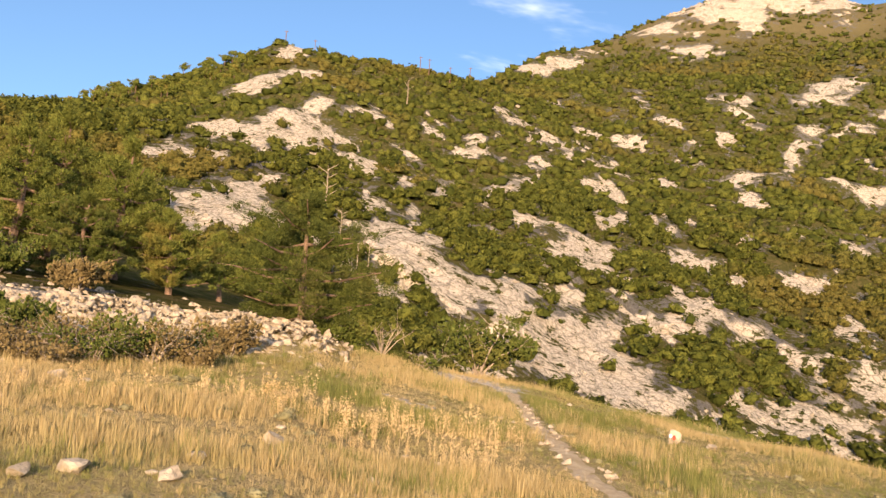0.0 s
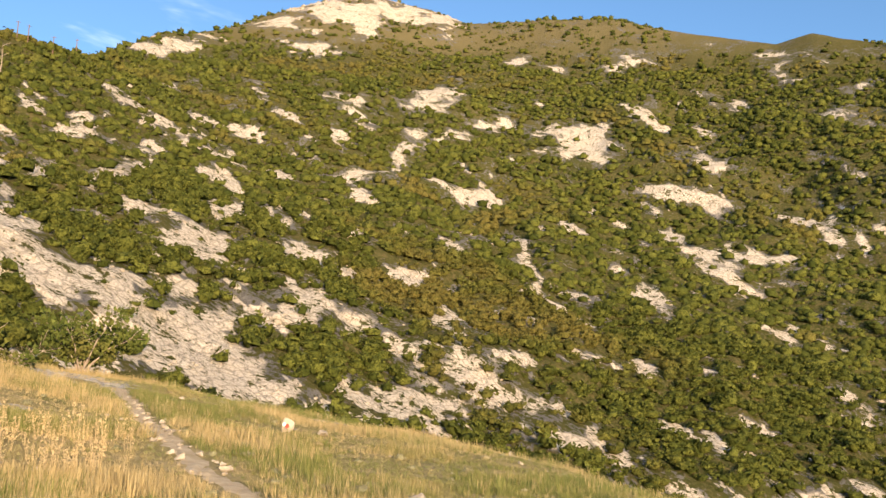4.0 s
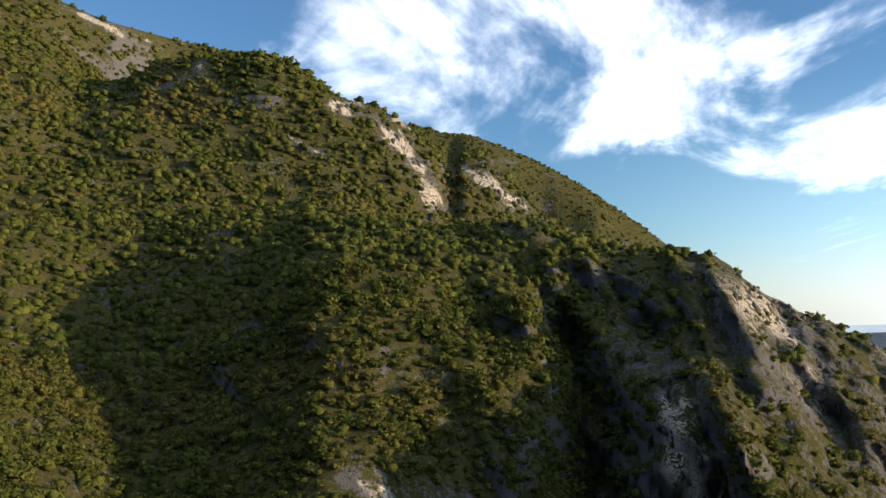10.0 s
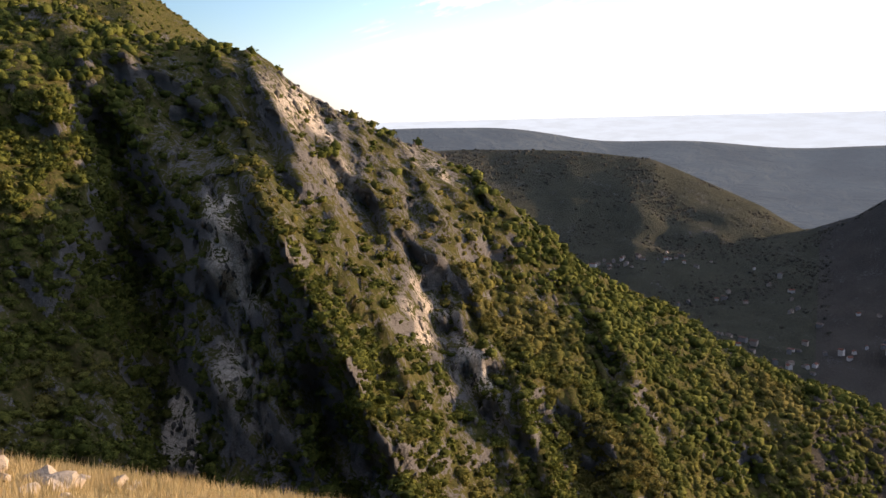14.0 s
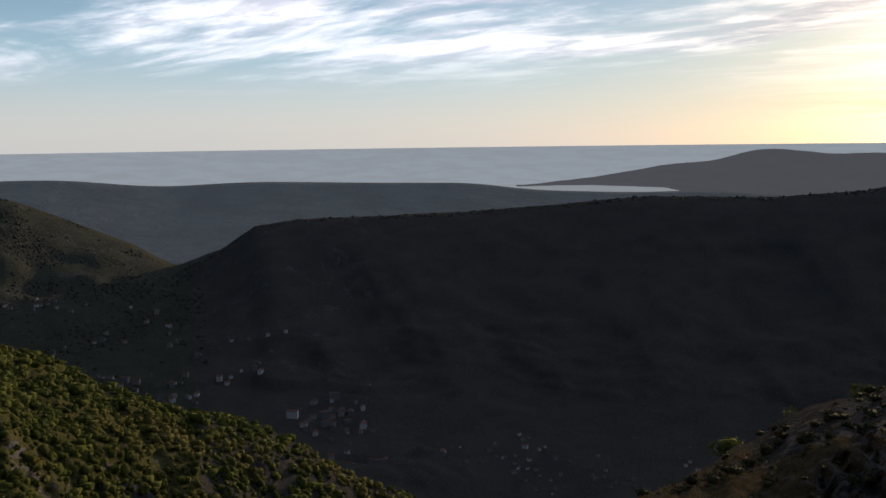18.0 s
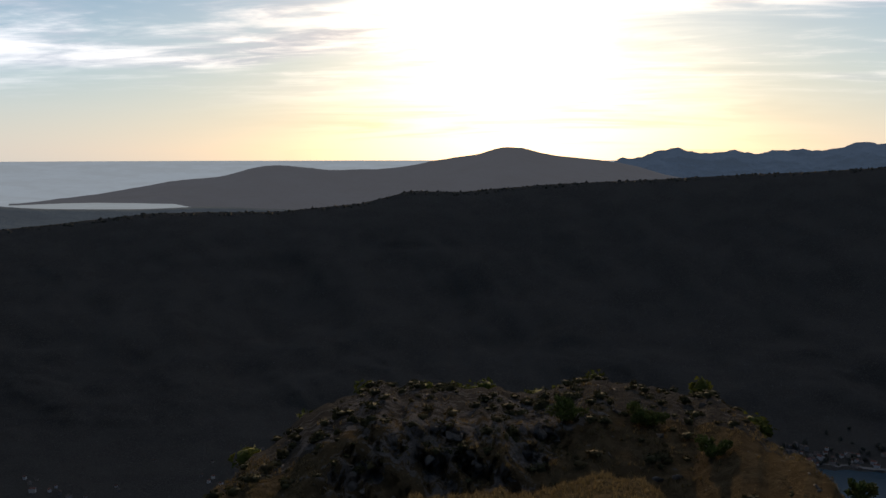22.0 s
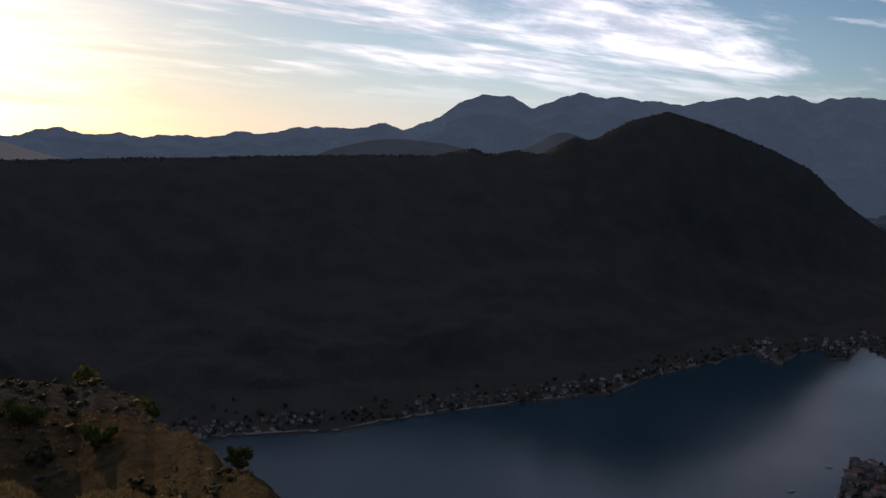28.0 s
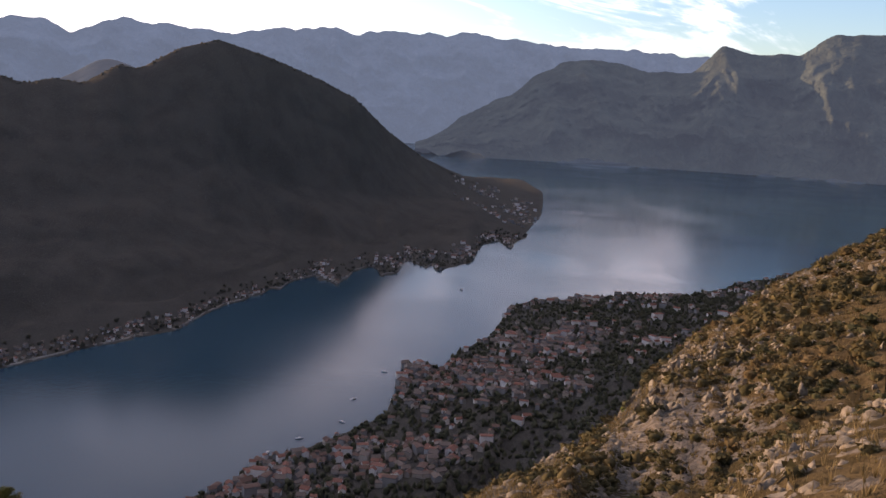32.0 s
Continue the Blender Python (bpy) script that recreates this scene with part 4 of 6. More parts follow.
def arrays(bm):
    bm.verts.ensure_lookup_table()
    v, f = np.array([tuple(x.co) for x in bm.verts]), np.array([[x.index for x in face.verts] for face in bm.faces])
    bm.free()
    return v, f


def stone_material(name, pale, dark, lichen):
    m, n, s = material(name)
    p = place(n)
    g = n.noise(p, 5.0, 6, 0.7)
    c = n.mix(n.span(g, 0.35, 0.65), dark, pale)
    c = n.mix(n.math("MULTIPLY", n.span(n.noise(p, 1.3, 4, 0.6), 0.52, 0.66), 0.6), c, lichen)
    n.put(s.inputs["Base Color"], c)
    s.inputs["Roughness"].default_value = 0.92
    bump(n, s, n.math("ADD", g, n.noise(p, 22.0, 4, 0.6)), 0.03)
    return m


M_STONE = stone_material("pale_limestone", (0.43, 0.37, 0.285), (0.27, 0.23, 0.175), (0.24, 0.20, 0.135))
M_SLOPE_ROCK = stone_material("tan_limestone", (0.17, 0.148, 0.115), (0.085, 0.075, 0.058), (0.078, 0.066, 0.042))
M_CRAG = stone_material("grey_limestone", (0.115, 0.105, 0.09), (0.06, 0.056, 0.05), (0.052, 0.047, 0.035))
SMALL_ROCKS = [arrays(rock_mesh(s, 1, 0.4, (1.2, 0.8, 0.7), 0.12)) for s in range(40, 48)]
RUBBLE = [arrays(rock_mesh(s, 2, 0.5, (1.25, 0.9, 0.8), 0.07)) for s in range(48, 58)]


def scree_weight(p):
    d = np.hypot(p[..., 0], p[..., 1])
    return np.clip(rock_share(p) - 0.35, 0, 1) * np.minimum(1, (150 / np.maximum(d, 1)) ** 1.3)


spots = spots_on(2.1, 6.5, -30, 75, 5000, scree_weight)
dist = np.linalg.norm(spots, axis=1)
scatter("scree_rocks", spots, (0.25 + 0.7 * rng.random(len(spots)) ** 3) * np.clip(dist / 110, 0.6, 2.0), SMALL_ROCKS, M_STONE, "broken pale limestone blocks on the scree", category="rocks")
spots = spots_on(7.0, 7.98, 2, 27, 520, lambda p: np.clip(rock_share(p) - 0.3, 0, 1))
scatter("summit_rocks", spots - (0, 0, 1.5), rng.uniform(2.5, 9.0, len(spots)), [arrays(rock_mesh(s, 1, 0.3, (1.2, 0.8, 0.9))) for s in range(64, 68)], M_STONE, "broken pale limestone cliffs on the summit", category="rocks")
spots = spots_on(2.6, 4.8, 74, 125, 1100, scree_weight)
spots = np.concatenate([spots, spots_on(5.0, 7.4, 72, 88, 240, lambda p: np.clip(rock_share(p) - 0.22, 0, 1))])
scatter("cliff_rocks", spots - (0, 0, 0.6), rng.uniform(0.8, 3.4, len(spots)) * np.clip(np.linalg.norm(spots, axis=1) / 260, 0.8, 1.8), [arrays(rock_mesh(s, 1, 0.9, (1, 0.8, 1.5))) for s in range(60, 64)], M_CRAG, "grey limestone crags on the cliff", category="rocks")


def bank_weight(p):
    az, d = np.degrees(np.arctan2(p[..., 0], p[..., 1])), np.hypot(p[..., 0], p[..., 1])
    return np.exp(-((az + 20) / 12.5) ** 4) * np.exp(-((d - 30) / 3.6) ** 2)


spots = spots_on(0.9, 2.4, -31, -6, 3800, bank_weight)
heap = 0.5 * np.exp(-((np.hypot(spots[:, 0], spots[:, 1]) - 30.5) / 1.8) ** 2) * (0.6 + 0.6 * fbm(spots[:, 0] / 2.2, spots[:, 1] / 2.2, 0 * spots[:, 0], 3))
spots[:, 2] += np.maximum(0, heap) * rng.random(len(spots)) ** 0.5
scatter("rubble_bank", spots - (0, 0, 0.06), 0.16 + 0.62 * rng.random(len(spots)) ** 2.2, RUBBLE, M_STONE, "bank of broken pale limestone rubble", category="rocks")



def crag_weight(p):
    az, d = np.degrees(np.arctan2(p[..., 0], p[..., 1])) % 360, np.hypot(p[..., 0], p[..., 1])
    return np.exp(-((az - 178) / 16) ** 4) * np.clip((d - 44) / 14, 0.03, 1) * (d < 76)


spots = spots_on(0.9, 2.05, 155, 206, 900, crag_weight)
scatter("knoll_rocks", spots - (0, 0, 0.3), rng.uniform(0.3, 1.9, len(spots)), [arrays(rock_mesh(s, 2, 0.5, (1.2, 0.9, 0.8), 0.08)) for s in range(70, 77)], M_CRAG, "grey limestone blocks on the knoll", category="rocks")
spots = np.concatenate([spots_on(0.5, 2.05, 196, 232, 420), spots_on(0.5, 1.3, 160, 200, 420)])
scatter("slope_stones", spots - (0, 0, 0.05), rng.uniform(0.12, 0.7, len(spots)), SMALL_ROCKS, M_CRAG, "small grey stones in dry grass", category="rocks")


def outcrop_weight(p):
    return np.clip(rock_share(p) - 0.3, 0.0, 1)


spots = spots_on(1.2, 2.3, 243, 265.8, 700, outcrop_weight)
scatter("hillside_outcrops", spots - (0, 0, 0.1), rng.uniform(0.25, 1.1, len(spots)) ** 1.6, [arrays(rock_mesh(s, 1, 0.3, (1, 0.7, 0.9))) for s in range(80, 85)], M_SLOPE_ROCK, "jagged limestone outcrops on the brown slope", category="rocks")



def rise_weight(p):
    d = np.hypot(p[..., 0], p[..., 1])
    az, el = np.degrees(np.arctan2(p[..., 0], p[..., 1])) % 360, np.degrees(np.arctan2(p[..., 2] - 1.6, d))
    return np.exp(-((az - 259) / 7) ** 4 - ((el + 16.5) / 3.4) ** 4) * np.minimum(1, 30 / np.maximum(d, 1)) * np.clip(0.3 + fbm(p[..., 0] / 6, p[..., 1] / 6, 0 * d, 3) * 1.5, 0.02, 1)


CRAGS = [arrays(rock_mesh(s, 2, 0.8, (0.8, 0.62, 1.15), 0.06)) for s in range(90, 100)]
spots = spots_on(0.6, 2.0, 246, 265.8, 2400, rise_weight)
dist = np.hypot(spots[:, 0], spots[:, 1])
scatter("slope_crags", spots - (0, 0, 0.15), (0.22 + 0.9 * rng.random(len(spots)) ** 2.4) * np.clip(dist / 26, 0.4, 1.7), CRAGS, M_SLOPE_ROCK, "jagged grey limestone crags on the brown slope", category="rocks")
spots = spots_on(0.22, 0.75, 249, 265.8, 1700, lambda p: (np.hypot(p[..., 0], p[..., 1]) > 8) * np.clip(0.45 + fbm(p[..., 0] / 3, p[..., 1] / 3, p[..., 2] / 3, 3) * 1.6, 0.03, 1))
scatter("brow_crags", spots - (0, 0, 0.1), (0.15 + 0.6 * rng.random(len(spots)) ** 2.6), RUBBLE, M_SLOPE_ROCK, "jagged limestone crag below the viewpoint", category="rocks")
spots = spots_on(0.9, 2.05, 244, 265.8, 2000, lambda p: np.clip(fbm(p[..., 0] / 8, p[..., 1] / 8, p[..., 2] / 8, 3) * 2.2 - 0.1, 0.01, 1) * (np.hypot(p[..., 0], p[..., 1]) > 9))
dist = np.hypot(spots[:, 0], spots[:, 1])
scatter("upper_slope_crags", spots - (0, 0, 0.12), (0.25 + 0.9 * rng.random(len(spots)) ** 2.6) * np.clip(dist / 45, 0.4, 1.8), CRAGS, M_SLOPE_ROCK, "scattered limestone outcrops in brown grass", category="rocks")
STONE_MESHES = []
for s in range(6):
    bm = rock_mesh(100 + s, 2, 0.3, (1, 0.8, 0.55))
    me = bpy.data.meshes.new("stone")
    bm.to_mesh(me)
    bm.free()
    me.materials.append(M_STONE)
    STONE_MESHES.append(me)


def stone(az, r, size, kind=0, turn=0.0, label="pale limestone lying in dry grass", lift=0.0, name="stone"):
    ob = new(name, STONE_MESHES[kind % len(STONE_MESHES)])
    ob.matrix_world = Matrix.Translation(at(az, r, size * 0.12 + lift)) @ Matrix.Rotation(turn, 4, "Z") @ Matrix.Diagonal((size, size, size, 1))
    return tagged(ob, label, "stone", "stones in the meadow")


# heading, distance, size
for i, (az, r, size) in enumerate([(-10.1, 12.6, 0.75), (-14.7, 11.0, 0.36), (-4.1, 11.4, 0.32), (-19, 10.9, 0.2), (-26.5, 19.5, 0.7), (-24.6, 19.3, 0.6), (-22.8, 19.6, 0.8), (-21.2, 19.0, 0.5), (-25.5, 15.5, 0.3),
                                    (-0.5, 9.9, 0.3), (-21, 9.8, 0.5), (-16, 9.6, 0.4), (-24, 9.5, 0.45), (16.2, 25.5, 0.55), (22, 13.5, 0.5), (30, 12.0, 0.6), (27, 9.2, 0.4), (19, 9.0, 0.35)]):
    stone(az, r, size, i, i * 1.3)
for i in range(60):
    g = np.random.default_rng(500 + i)
    stone(g.uniform(-28, 40), g.uniform(9.5, 30), g.uniform(0.08, 0.3), i, g.uniform(0, 6))
for i in range(26):
    g = np.random.default_rng(700 + i)
    stone(g.uniform(70, 92), g.uniform(9, 13.5), g.uniform(0.12, 0.5), i, g.uniform(0, 6), "small pale stone at the grassy edge")

for i in range(16):
    g = np.random.default_rng(760 + i)
    stone(g.uniform(71, 88), g.uniform(11.0, 12.6), g.uniform(0.4, 0.95), i, g.uniform(0, 6), "flat pale limestone slab at the grassy edge", -0.05)

# the waymark: a leaning block with a white and red painted mark
mark = new("waymark_stone", STONE_MESHES[1])
mark.matrix_world = Matrix.Translation(at(13.9, 24.0, 0.28)) @ Matrix.Rotation(0.5, 4, "Y") @ Matrix.Diagonal((0.46, 0.4, 1.0, 1))
tagged(mark, "pale standing stone with red and white waymark", "stone")
M_RED = plain_material("red_paint", (0.55, 0.06, 0.04), 0.6, 0.15, 8)
M_WHITE = plain_material("white_paint", (0.78, 0.76, 0.72), 0.6, 0.06, 8)


def blob(radius, squash, seed=0):
    bm = bmesh.new()
    bmesh.ops.create_icosphere(bm, subdivisions=2, radius=radius)
    for v in bm.verts:
        v.co = Vector((v.co.x * squash[0], v.co.y * squash[1], v.co.z * squash[2])) * (1 + 0.12 * noise.noise(v.co * 9 / radius * 0.2 + Vector((seed, 0, 0))))
    return bm


front = at(13.9, 24.0, 0.30) + Vector((-0.06, -0.19, 0.0))
for name, mat, dx, dz, rad in (("red_mark", M_RED, 0.03, -0.05, 0.05), ("white_mark", M_WHITE, -0.05, -0.01, 0.045)):
    ob = part(name, blob(rad, (1.0, 0.25, 1.1)), mat)
    ob.parent = mark
    ob.matrix_parent_inverse = mark.matrix_world.inverted()
    ob.matrix_world = Matrix.Translation(front + Vector((dx, -0.02, dz)))

# the cairn beside the path
base = at(57.6, 5.86)
cairn = tagged(new("cairn"), "small cairn of stacked pale limestone", "cairn")
cairn.matrix_world = Matrix.Translation(base)
tall = 1.12 - base.z
for i, (f, dx, dy, w) in enumerate([(0.08, -0.2, 0.05, 0.62), (0.1, 0.22, -0.1, 0.58), (0.26, 0.0, 0.12, 0.66), (0.4, -0.12, -0.05, 0.52), (0.44, 0.2, 0.06, 0.45), (0.6, 0.05, 0.0, 0.55), (0.74, -0.1, 0.05, 0.4), (0.76, 0.17, 0.0, 0.34), (0.9, 0.02, 0.0, 0.30),
                                     (0.2, -0.16, 0.0, 0.5), (0.2, 0.14, 0.05, 0.5), (0.34, 0.14, -0.06, 0.5), (0.5, -0.1, 0.05, 0.48), (0.52, 0.1, -0.04, 0.46), (0.66, -0.05, -0.04, 0.46), (0.68, 0.1, 0.05, 0.42), (0.82, 0.03, 0.02, 0.38)]):
    ob = new("cairn_stone", STONE_MESHES[(i * 5) % 6])
    ob.parent = cairn
    ob.matrix_basis = Matrix.Translation((dx * 0.8, dy * 0.8, f * tall)) @ Matrix.Rotation(i * 1.7, 4, "Z") @ Matrix.Diagonal((w * 1.0, w * 0.95, w * 1.25, 1))

# ------------------------------------------------------------ the path
M_PATH = stone_material("trodden_path", (0.44, 0.35, 0.23), (0.34, 0.26, 0.16), (0.30, 0.23, 0.12))
PATH = [(4.0, 30.0), (5.0, 26.0), (6.0, 22.5), (8.0, 17.6), (12.0, 12.8), (16.0, 10.0), (23.0, 7.6), (34.0, 5.6), (58.0, 3.6)]


def build_path():
    pts = [at(a, r) for a, r in PATH]
    dense = []
    for a, b in zip(pts, pts[1:]):
        dense += [a.lerp(b, i / 14) for i in range(14)]
    bm = bmesh.new()
    rows = []
    for i, p in enumerate(dense):
        way = (dense[min(i + 1, len(dense) - 1)] - dense[max(i - 1, 0)]).normalized()
        side = Vector((way.y, -way.x, 0))
        row = []
        for k in range(7):
            f = k / 6 - 0.5
            q = p + side * f * (0.62 + 0.6 * noise.noise(Vector((i * 0.35, f * 3, 3)))) + side * 0.45 * noise.noise(Vector((i * 0.12, 0, 8)))
            row.append(bm.verts.new((q.x, q.y, land_z(q.x, q.y) + 0.02 - abs(f) * 0.06 + 0.03 * noise.noise(Vector((i * 0.9, f * 5, 0))))))
        rows.append(row)
    for a, b in zip(rows, rows[1:]):
        for k in range(6):
            bm.faces.new((a[k], a[k + 1], b[k + 1], b[k]))
    ob = part("path", bm, M_PATH)
    tagged(ob, "narrow stony footpath worn through dry grass", "path", kind="structure")
    g = np.random.default_rng(5)
    for i in range(120):
        p = dense[g.integers(8, len(dense))]
        x, y = p.x + g.normal() * 0.3, p.y + g.normal() * 0.3
        stone(math.degrees(math.atan2(x, y)), math.hypot(x, y), g.uniform(0.06, 0.34), i, g.uniform(0, 6), "flat pale stone bedded in the path")


build_path()

# ------------------------------------------------------------ trees and shrubs near by
M_BARK = plain_material("pine_bark", (0.16, 0.11, 0.08), 0.95, 0.4, 6)
M_DEAD = plain_material("bleached_wood", (0.30, 0.25, 0.20), 0.9, 0.3, 6)
M_NEEDLE = foliage_material("pine_needles", (0.046, 0.066, 0.015), (0.215, 0.235, 0.053), (0.24, 0.19, 0.052), 0.3)
M_NEEDLE_DARK = foliage_material("dark_pine_needles", (0.026, 0.040, 0.010), (0.145, 0.165, 0.040), (0.12, 0.115, 0.035), 0.3)
M_LEAF = foliage_material("shrub_leaves", (0.05, 0.07, 0.015), (0.13, 0.15, 0.04), (0.15, 0.13, 0.04), 0.4)
M_BROWN = foliage_material("brown_leaves", (0.115, 0.088, 0.040), (0.235, 0.18, 0.085), (0.20, 0.17, 0.065), 0.4)


def tube(bm, points, radii, sides=7):
    rings = []
    for i, p in enumerate(points):
        way = (points[min(i + 1, len(points) - 1)] - points[max(i - 1, 0)]).normalized()
        a = way.orthogonal().normalized()
        b = way.cross(a)
        rings.append([bm.verts.new(p + (a * math.cos(2 * math.pi * k / sides) + b * math.sin(2 * math.pi * k / sides)) * radii[i]) for k in range(sides)])
    for r, q in zip(rings, rings[1:]):
        for k in range(sides):
            bm.faces.new((r[k], r[(k + 1) % sides], q[(k + 1) % sides], q[k]))
    bm.faces.new(rings[-1])


def crown_mesh(centres, radii, per, size, g, flat=0.8, spiky=True):
    """Tufts of needles or leaves round many branch ends."""
    vs, fs = [], []
    for c, rad in zip(centres, radii):
        for _ in range(per):
            d = g.normal(size=3)
            d /= np.linalg.norm(d)
            p = np.array(c) + d * rad * g.uniform(0.35, 1.0) * np.array((1, 1, flat))
            out = d * 0.7 + np.array((0, 0, 0.5))
            out /= np.linalg.norm(out)
            s = size * g.uniform(0.6, 1.3)
            b = len(vs)
            side = np.cross(out, g.normal(size=3))
            side /= np.linalg.norm(side)
            up = np.cross(side, out)
            w = 0.17 if spiky else 0.62
            vs += [p + out * s, p + side * s * w, p - side * s * w * 0.5 + up * s * w * 0.87, p - side * s * w * 0.5 - up * s * w * 0.87]
            fs += [(b, b + 1, b + 2), (b, b + 2, b + 3), (b, b + 3, b + 1)]
    return vs, fs


def pine(az, r, height, wide, seed, label, lean=(0, 0), name="pine_tree", whorls=9, per=44, size=0.17, low=0.16, mat=None, fat=1.0, tufts=7):
    g = np.random.default_rng(seed)
    tree = tagged(new(name), label, "tree")
    tree.matrix_world = Matrix.Translation(at(az, r, -0.08))
    bm = bmesh.new()
    top = height * 0.93
    spine = [Vector((lean[0] * f ** 1.3 + 0.03 * height * math.sin(3 * f + seed), lean[1] * f ** 1.3, f * top)) for f in np.linspace(0, 1, 9)]
    tube(bm, spine, [0.035 * height * (1.05 - f) + 0.012 for f in np.linspace(0, 1, 9)])
    part("trunk", bm, M_BARK, tree)
    centres, radii = [], []
    for w in range(whorls):
        f = low + (0.97 - low) * w / (whorls - 1)
        k = min(7, int(f * 8))
        root = spine[k].lerp(spine[k + 1], f * 8 - k)
        reach = wide * 0.5 * math.sin(math.pi * min(1, 0.25 + 0.75 * f) ** 1.1) ** 0.8 * (1.0 if f < 0.75 else 1.6 - 0.8 * f)
        for b in range(5 if f < 0.85 else 3):
            a = b * 2 * math.pi / 5 + w * 1.1 + g.uniform(-0.4, 0.4)
            long = reach * g.uniform(0.6, 1.15)
            tip = root + Vector((math.cos(a) * long, math.sin(a) * long, height * g.uniform(-0.02, 0.10)))
            mid = root.lerp(tip, 0.5) + Vector((0, 0, -0.03 * height))
            if b % 2 == 0:
                bm = bmesh.new()
                tube(bm, [root, mid, tip], [0.012 * height, 0.008 * height, 0.003 * height], 5)
                part("limb", bm, M_BARK, tree)
            for step in range(tufts):
                f2 = 0.35 + 0.7 * (step + g.random()) / tufts
                q = mid.lerp(tip, f2 * 2 - 1) if f2 > 0.5 else root.lerp(mid, f2 * 2)
                centres.append(q + Vector((g.normal(), g.normal(), 0.5 * g.normal() + 0.4)) * 0.16 * long * f2)
                radii.append(0.052 * height * fat * g.uniform(0.7, 1.25))
    vs, fs = crown_mesh(centres, radii, per, size, g, 0.6)
    mesh_object("crown", np.array(vs), np.array(fs), mat or M_NEEDLE, False, tree)
    return tree


pine(-9.0, 32, 4.8, 6.2, 3, "dense dark green pine beside the rubble bank", per=120, size=0.085, low=0.10, mat=M_NEEDLE_DARK, fat=1.3, tufts=9, whorls=10)
pine(-20.2, 42, 6.4, 5.0, 4, "tall green pine with bare lower trunk", per=80, size=0.12, low=0.25)
pine(-24.0, 46, 7.4, 5.6, 5, "tall green pine behind the rubble bank", per=80, size=0.13, tufts=8)
pine(-28.0, 44, 7.2, 6.0, 6, "broad green pine behind the rubble bank", per=80, size=0.13, tufts=8)
pine(-26.0, 40, 6.0, 4.6, 12, "green pine with brown inner needles behind the rubble bank", per=80, size=0.12, tufts=8)
pine(-17.3, 40, 3.8, 3.4, 8, "young green pine below the scree", per=80, size=0.11)
pine(-14.2, 44, 3.4, 2.2, 9, "thin open-crowned pine below the scree", per=30, size=0.12, low=0.3)
pine(-22.2, 38, 3.6, 4.0, 10, "low leafy green tree before the pines", name="leafy_tree", mat=M_LEAF, per=70, size=0.11, low=0.1)
pine(213.2, 33, 1.75, 1.5, 11, "small wind-bent pine at the edge above the bay", lean=(-0.55, 0.25), name="wind_bent_pine", mat=M_LEAF, per=50, size=0.05, low=0.6, whorls=6, fat=1.6)



def shrub(az, r, size, tall, seed, label, mat=None, twigs=True, per=26, leaf=0.1, name="shrub"):
    g = np.random.default_rng(seed)
    ob = tagged(new(name), label, "shrub")
    ob.matrix_world = Matrix.Translation(at(az, r, -0.03))
    centres, radii = [], []
    for b in range(13):
        a, long = g.uniform(0, 6.28), g.uniform(0.45, 1.0)
        tip = Vector((math.cos(a) * size * 0.5 * long, math.sin(a) * size * 0.5 * long, tall * g.uniform(0.35, 0.95)))
        mid = tip * 0.5 + Vector((0, 0, 0.12 * tall))
        bm = bmesh.new()
        tube(bm, [Vector((0, 0, 0)), mid, tip], [0.011 * size, 0.006 * size, 0.002 * size], 5)
        for _ in range(5):
            root = mid.lerp(tip, g.uniform(0, 0.9))
            tube(bm, [root, root + (tip * 0.25 + Vector(g.normal(size=3)) * 0.13 * size) * g.uniform(0.5, 1)], [0.004 * size, 0.001 * size], 3)
        part("branch", bm, M_DEAD if twigs else M_BARK, ob)
        centres += [tip, mid.lerp(tip, 0.6), mid * 0.8]
        radii += [0.15 * size * g.uniform(0.6, 1.2), 0.15 * size, 0.14 * size]
    if per:
        vs, fs = crown_mesh(centres, radii, per, leaf, g, 0.75, False)
        mesh_object("foliage", np.array(vs), np.array(fs), mat or M_LEAF, False, ob)
    return ob


shrub(2.0, 35, 3.8, 2.2, 20, "round green shrub at the meadow's end", per=60, leaf=0.12)
shrub(-26.5, 36, 2.6, 1.4, 21, "green shrub on the rubble bank", per=60)
shrub(-22.2, 34, 2.0, 1.4, 22, "brown half-bare shrub on the rubble bank", M_BROWN, per=30)
shrub(-25.5, 26, 2.4, 1.0, 23, "low brown-green shrub in dry grass", M_LEAF, per=36)
shrub(-19.0, 25, 2.8, 1.0, 24, "low olive shrub in dry grass", M_LEAF, per=40)
shrub(-13.2, 26, 1.9, 1.0, 25, "low brown shrub in dry grass", M_BROWN, per=30)
for i, (az, r, size, tall, brown) in enumerate([(-28.0, 24.0, 2.8, 1.1, 0), (-26.8, 23.0, 2.4, 0.8, 1), (-22.6, 24.2, 2.8, 1.1, 1), (-21.0, 23.4, 2.4, 1.0, 0), (-17.6, 24.0, 2.6, 1.0, 1), (-16.2, 25.0, 2.0, 0.9, 0), (-14.8, 23.6, 1.6, 0.7, 1), (-24.0, 22.6, 1.8, 0.6, 1)]):
    shrub(az, r, size, tall, 70 + i, "low tangled brown bush in dry grass" if brown else "low tangled olive bush in dry grass", M_BROWN if brown else M_LEAF, per=24, leaf=0.06)
shrub(-4.0, 33.5, 2.4, 1.2, 26, "bare grey twiggy shrub", per=0)
shrub(-6.5, 32.5, 2.0, 0.9, 27, "low bright green shrub under the pine", M_LEAF, per=40)
shrub(-1.0, 31.0, 1.6, 0.7, 32, "low bare shrub at the meadow's end", per=4)
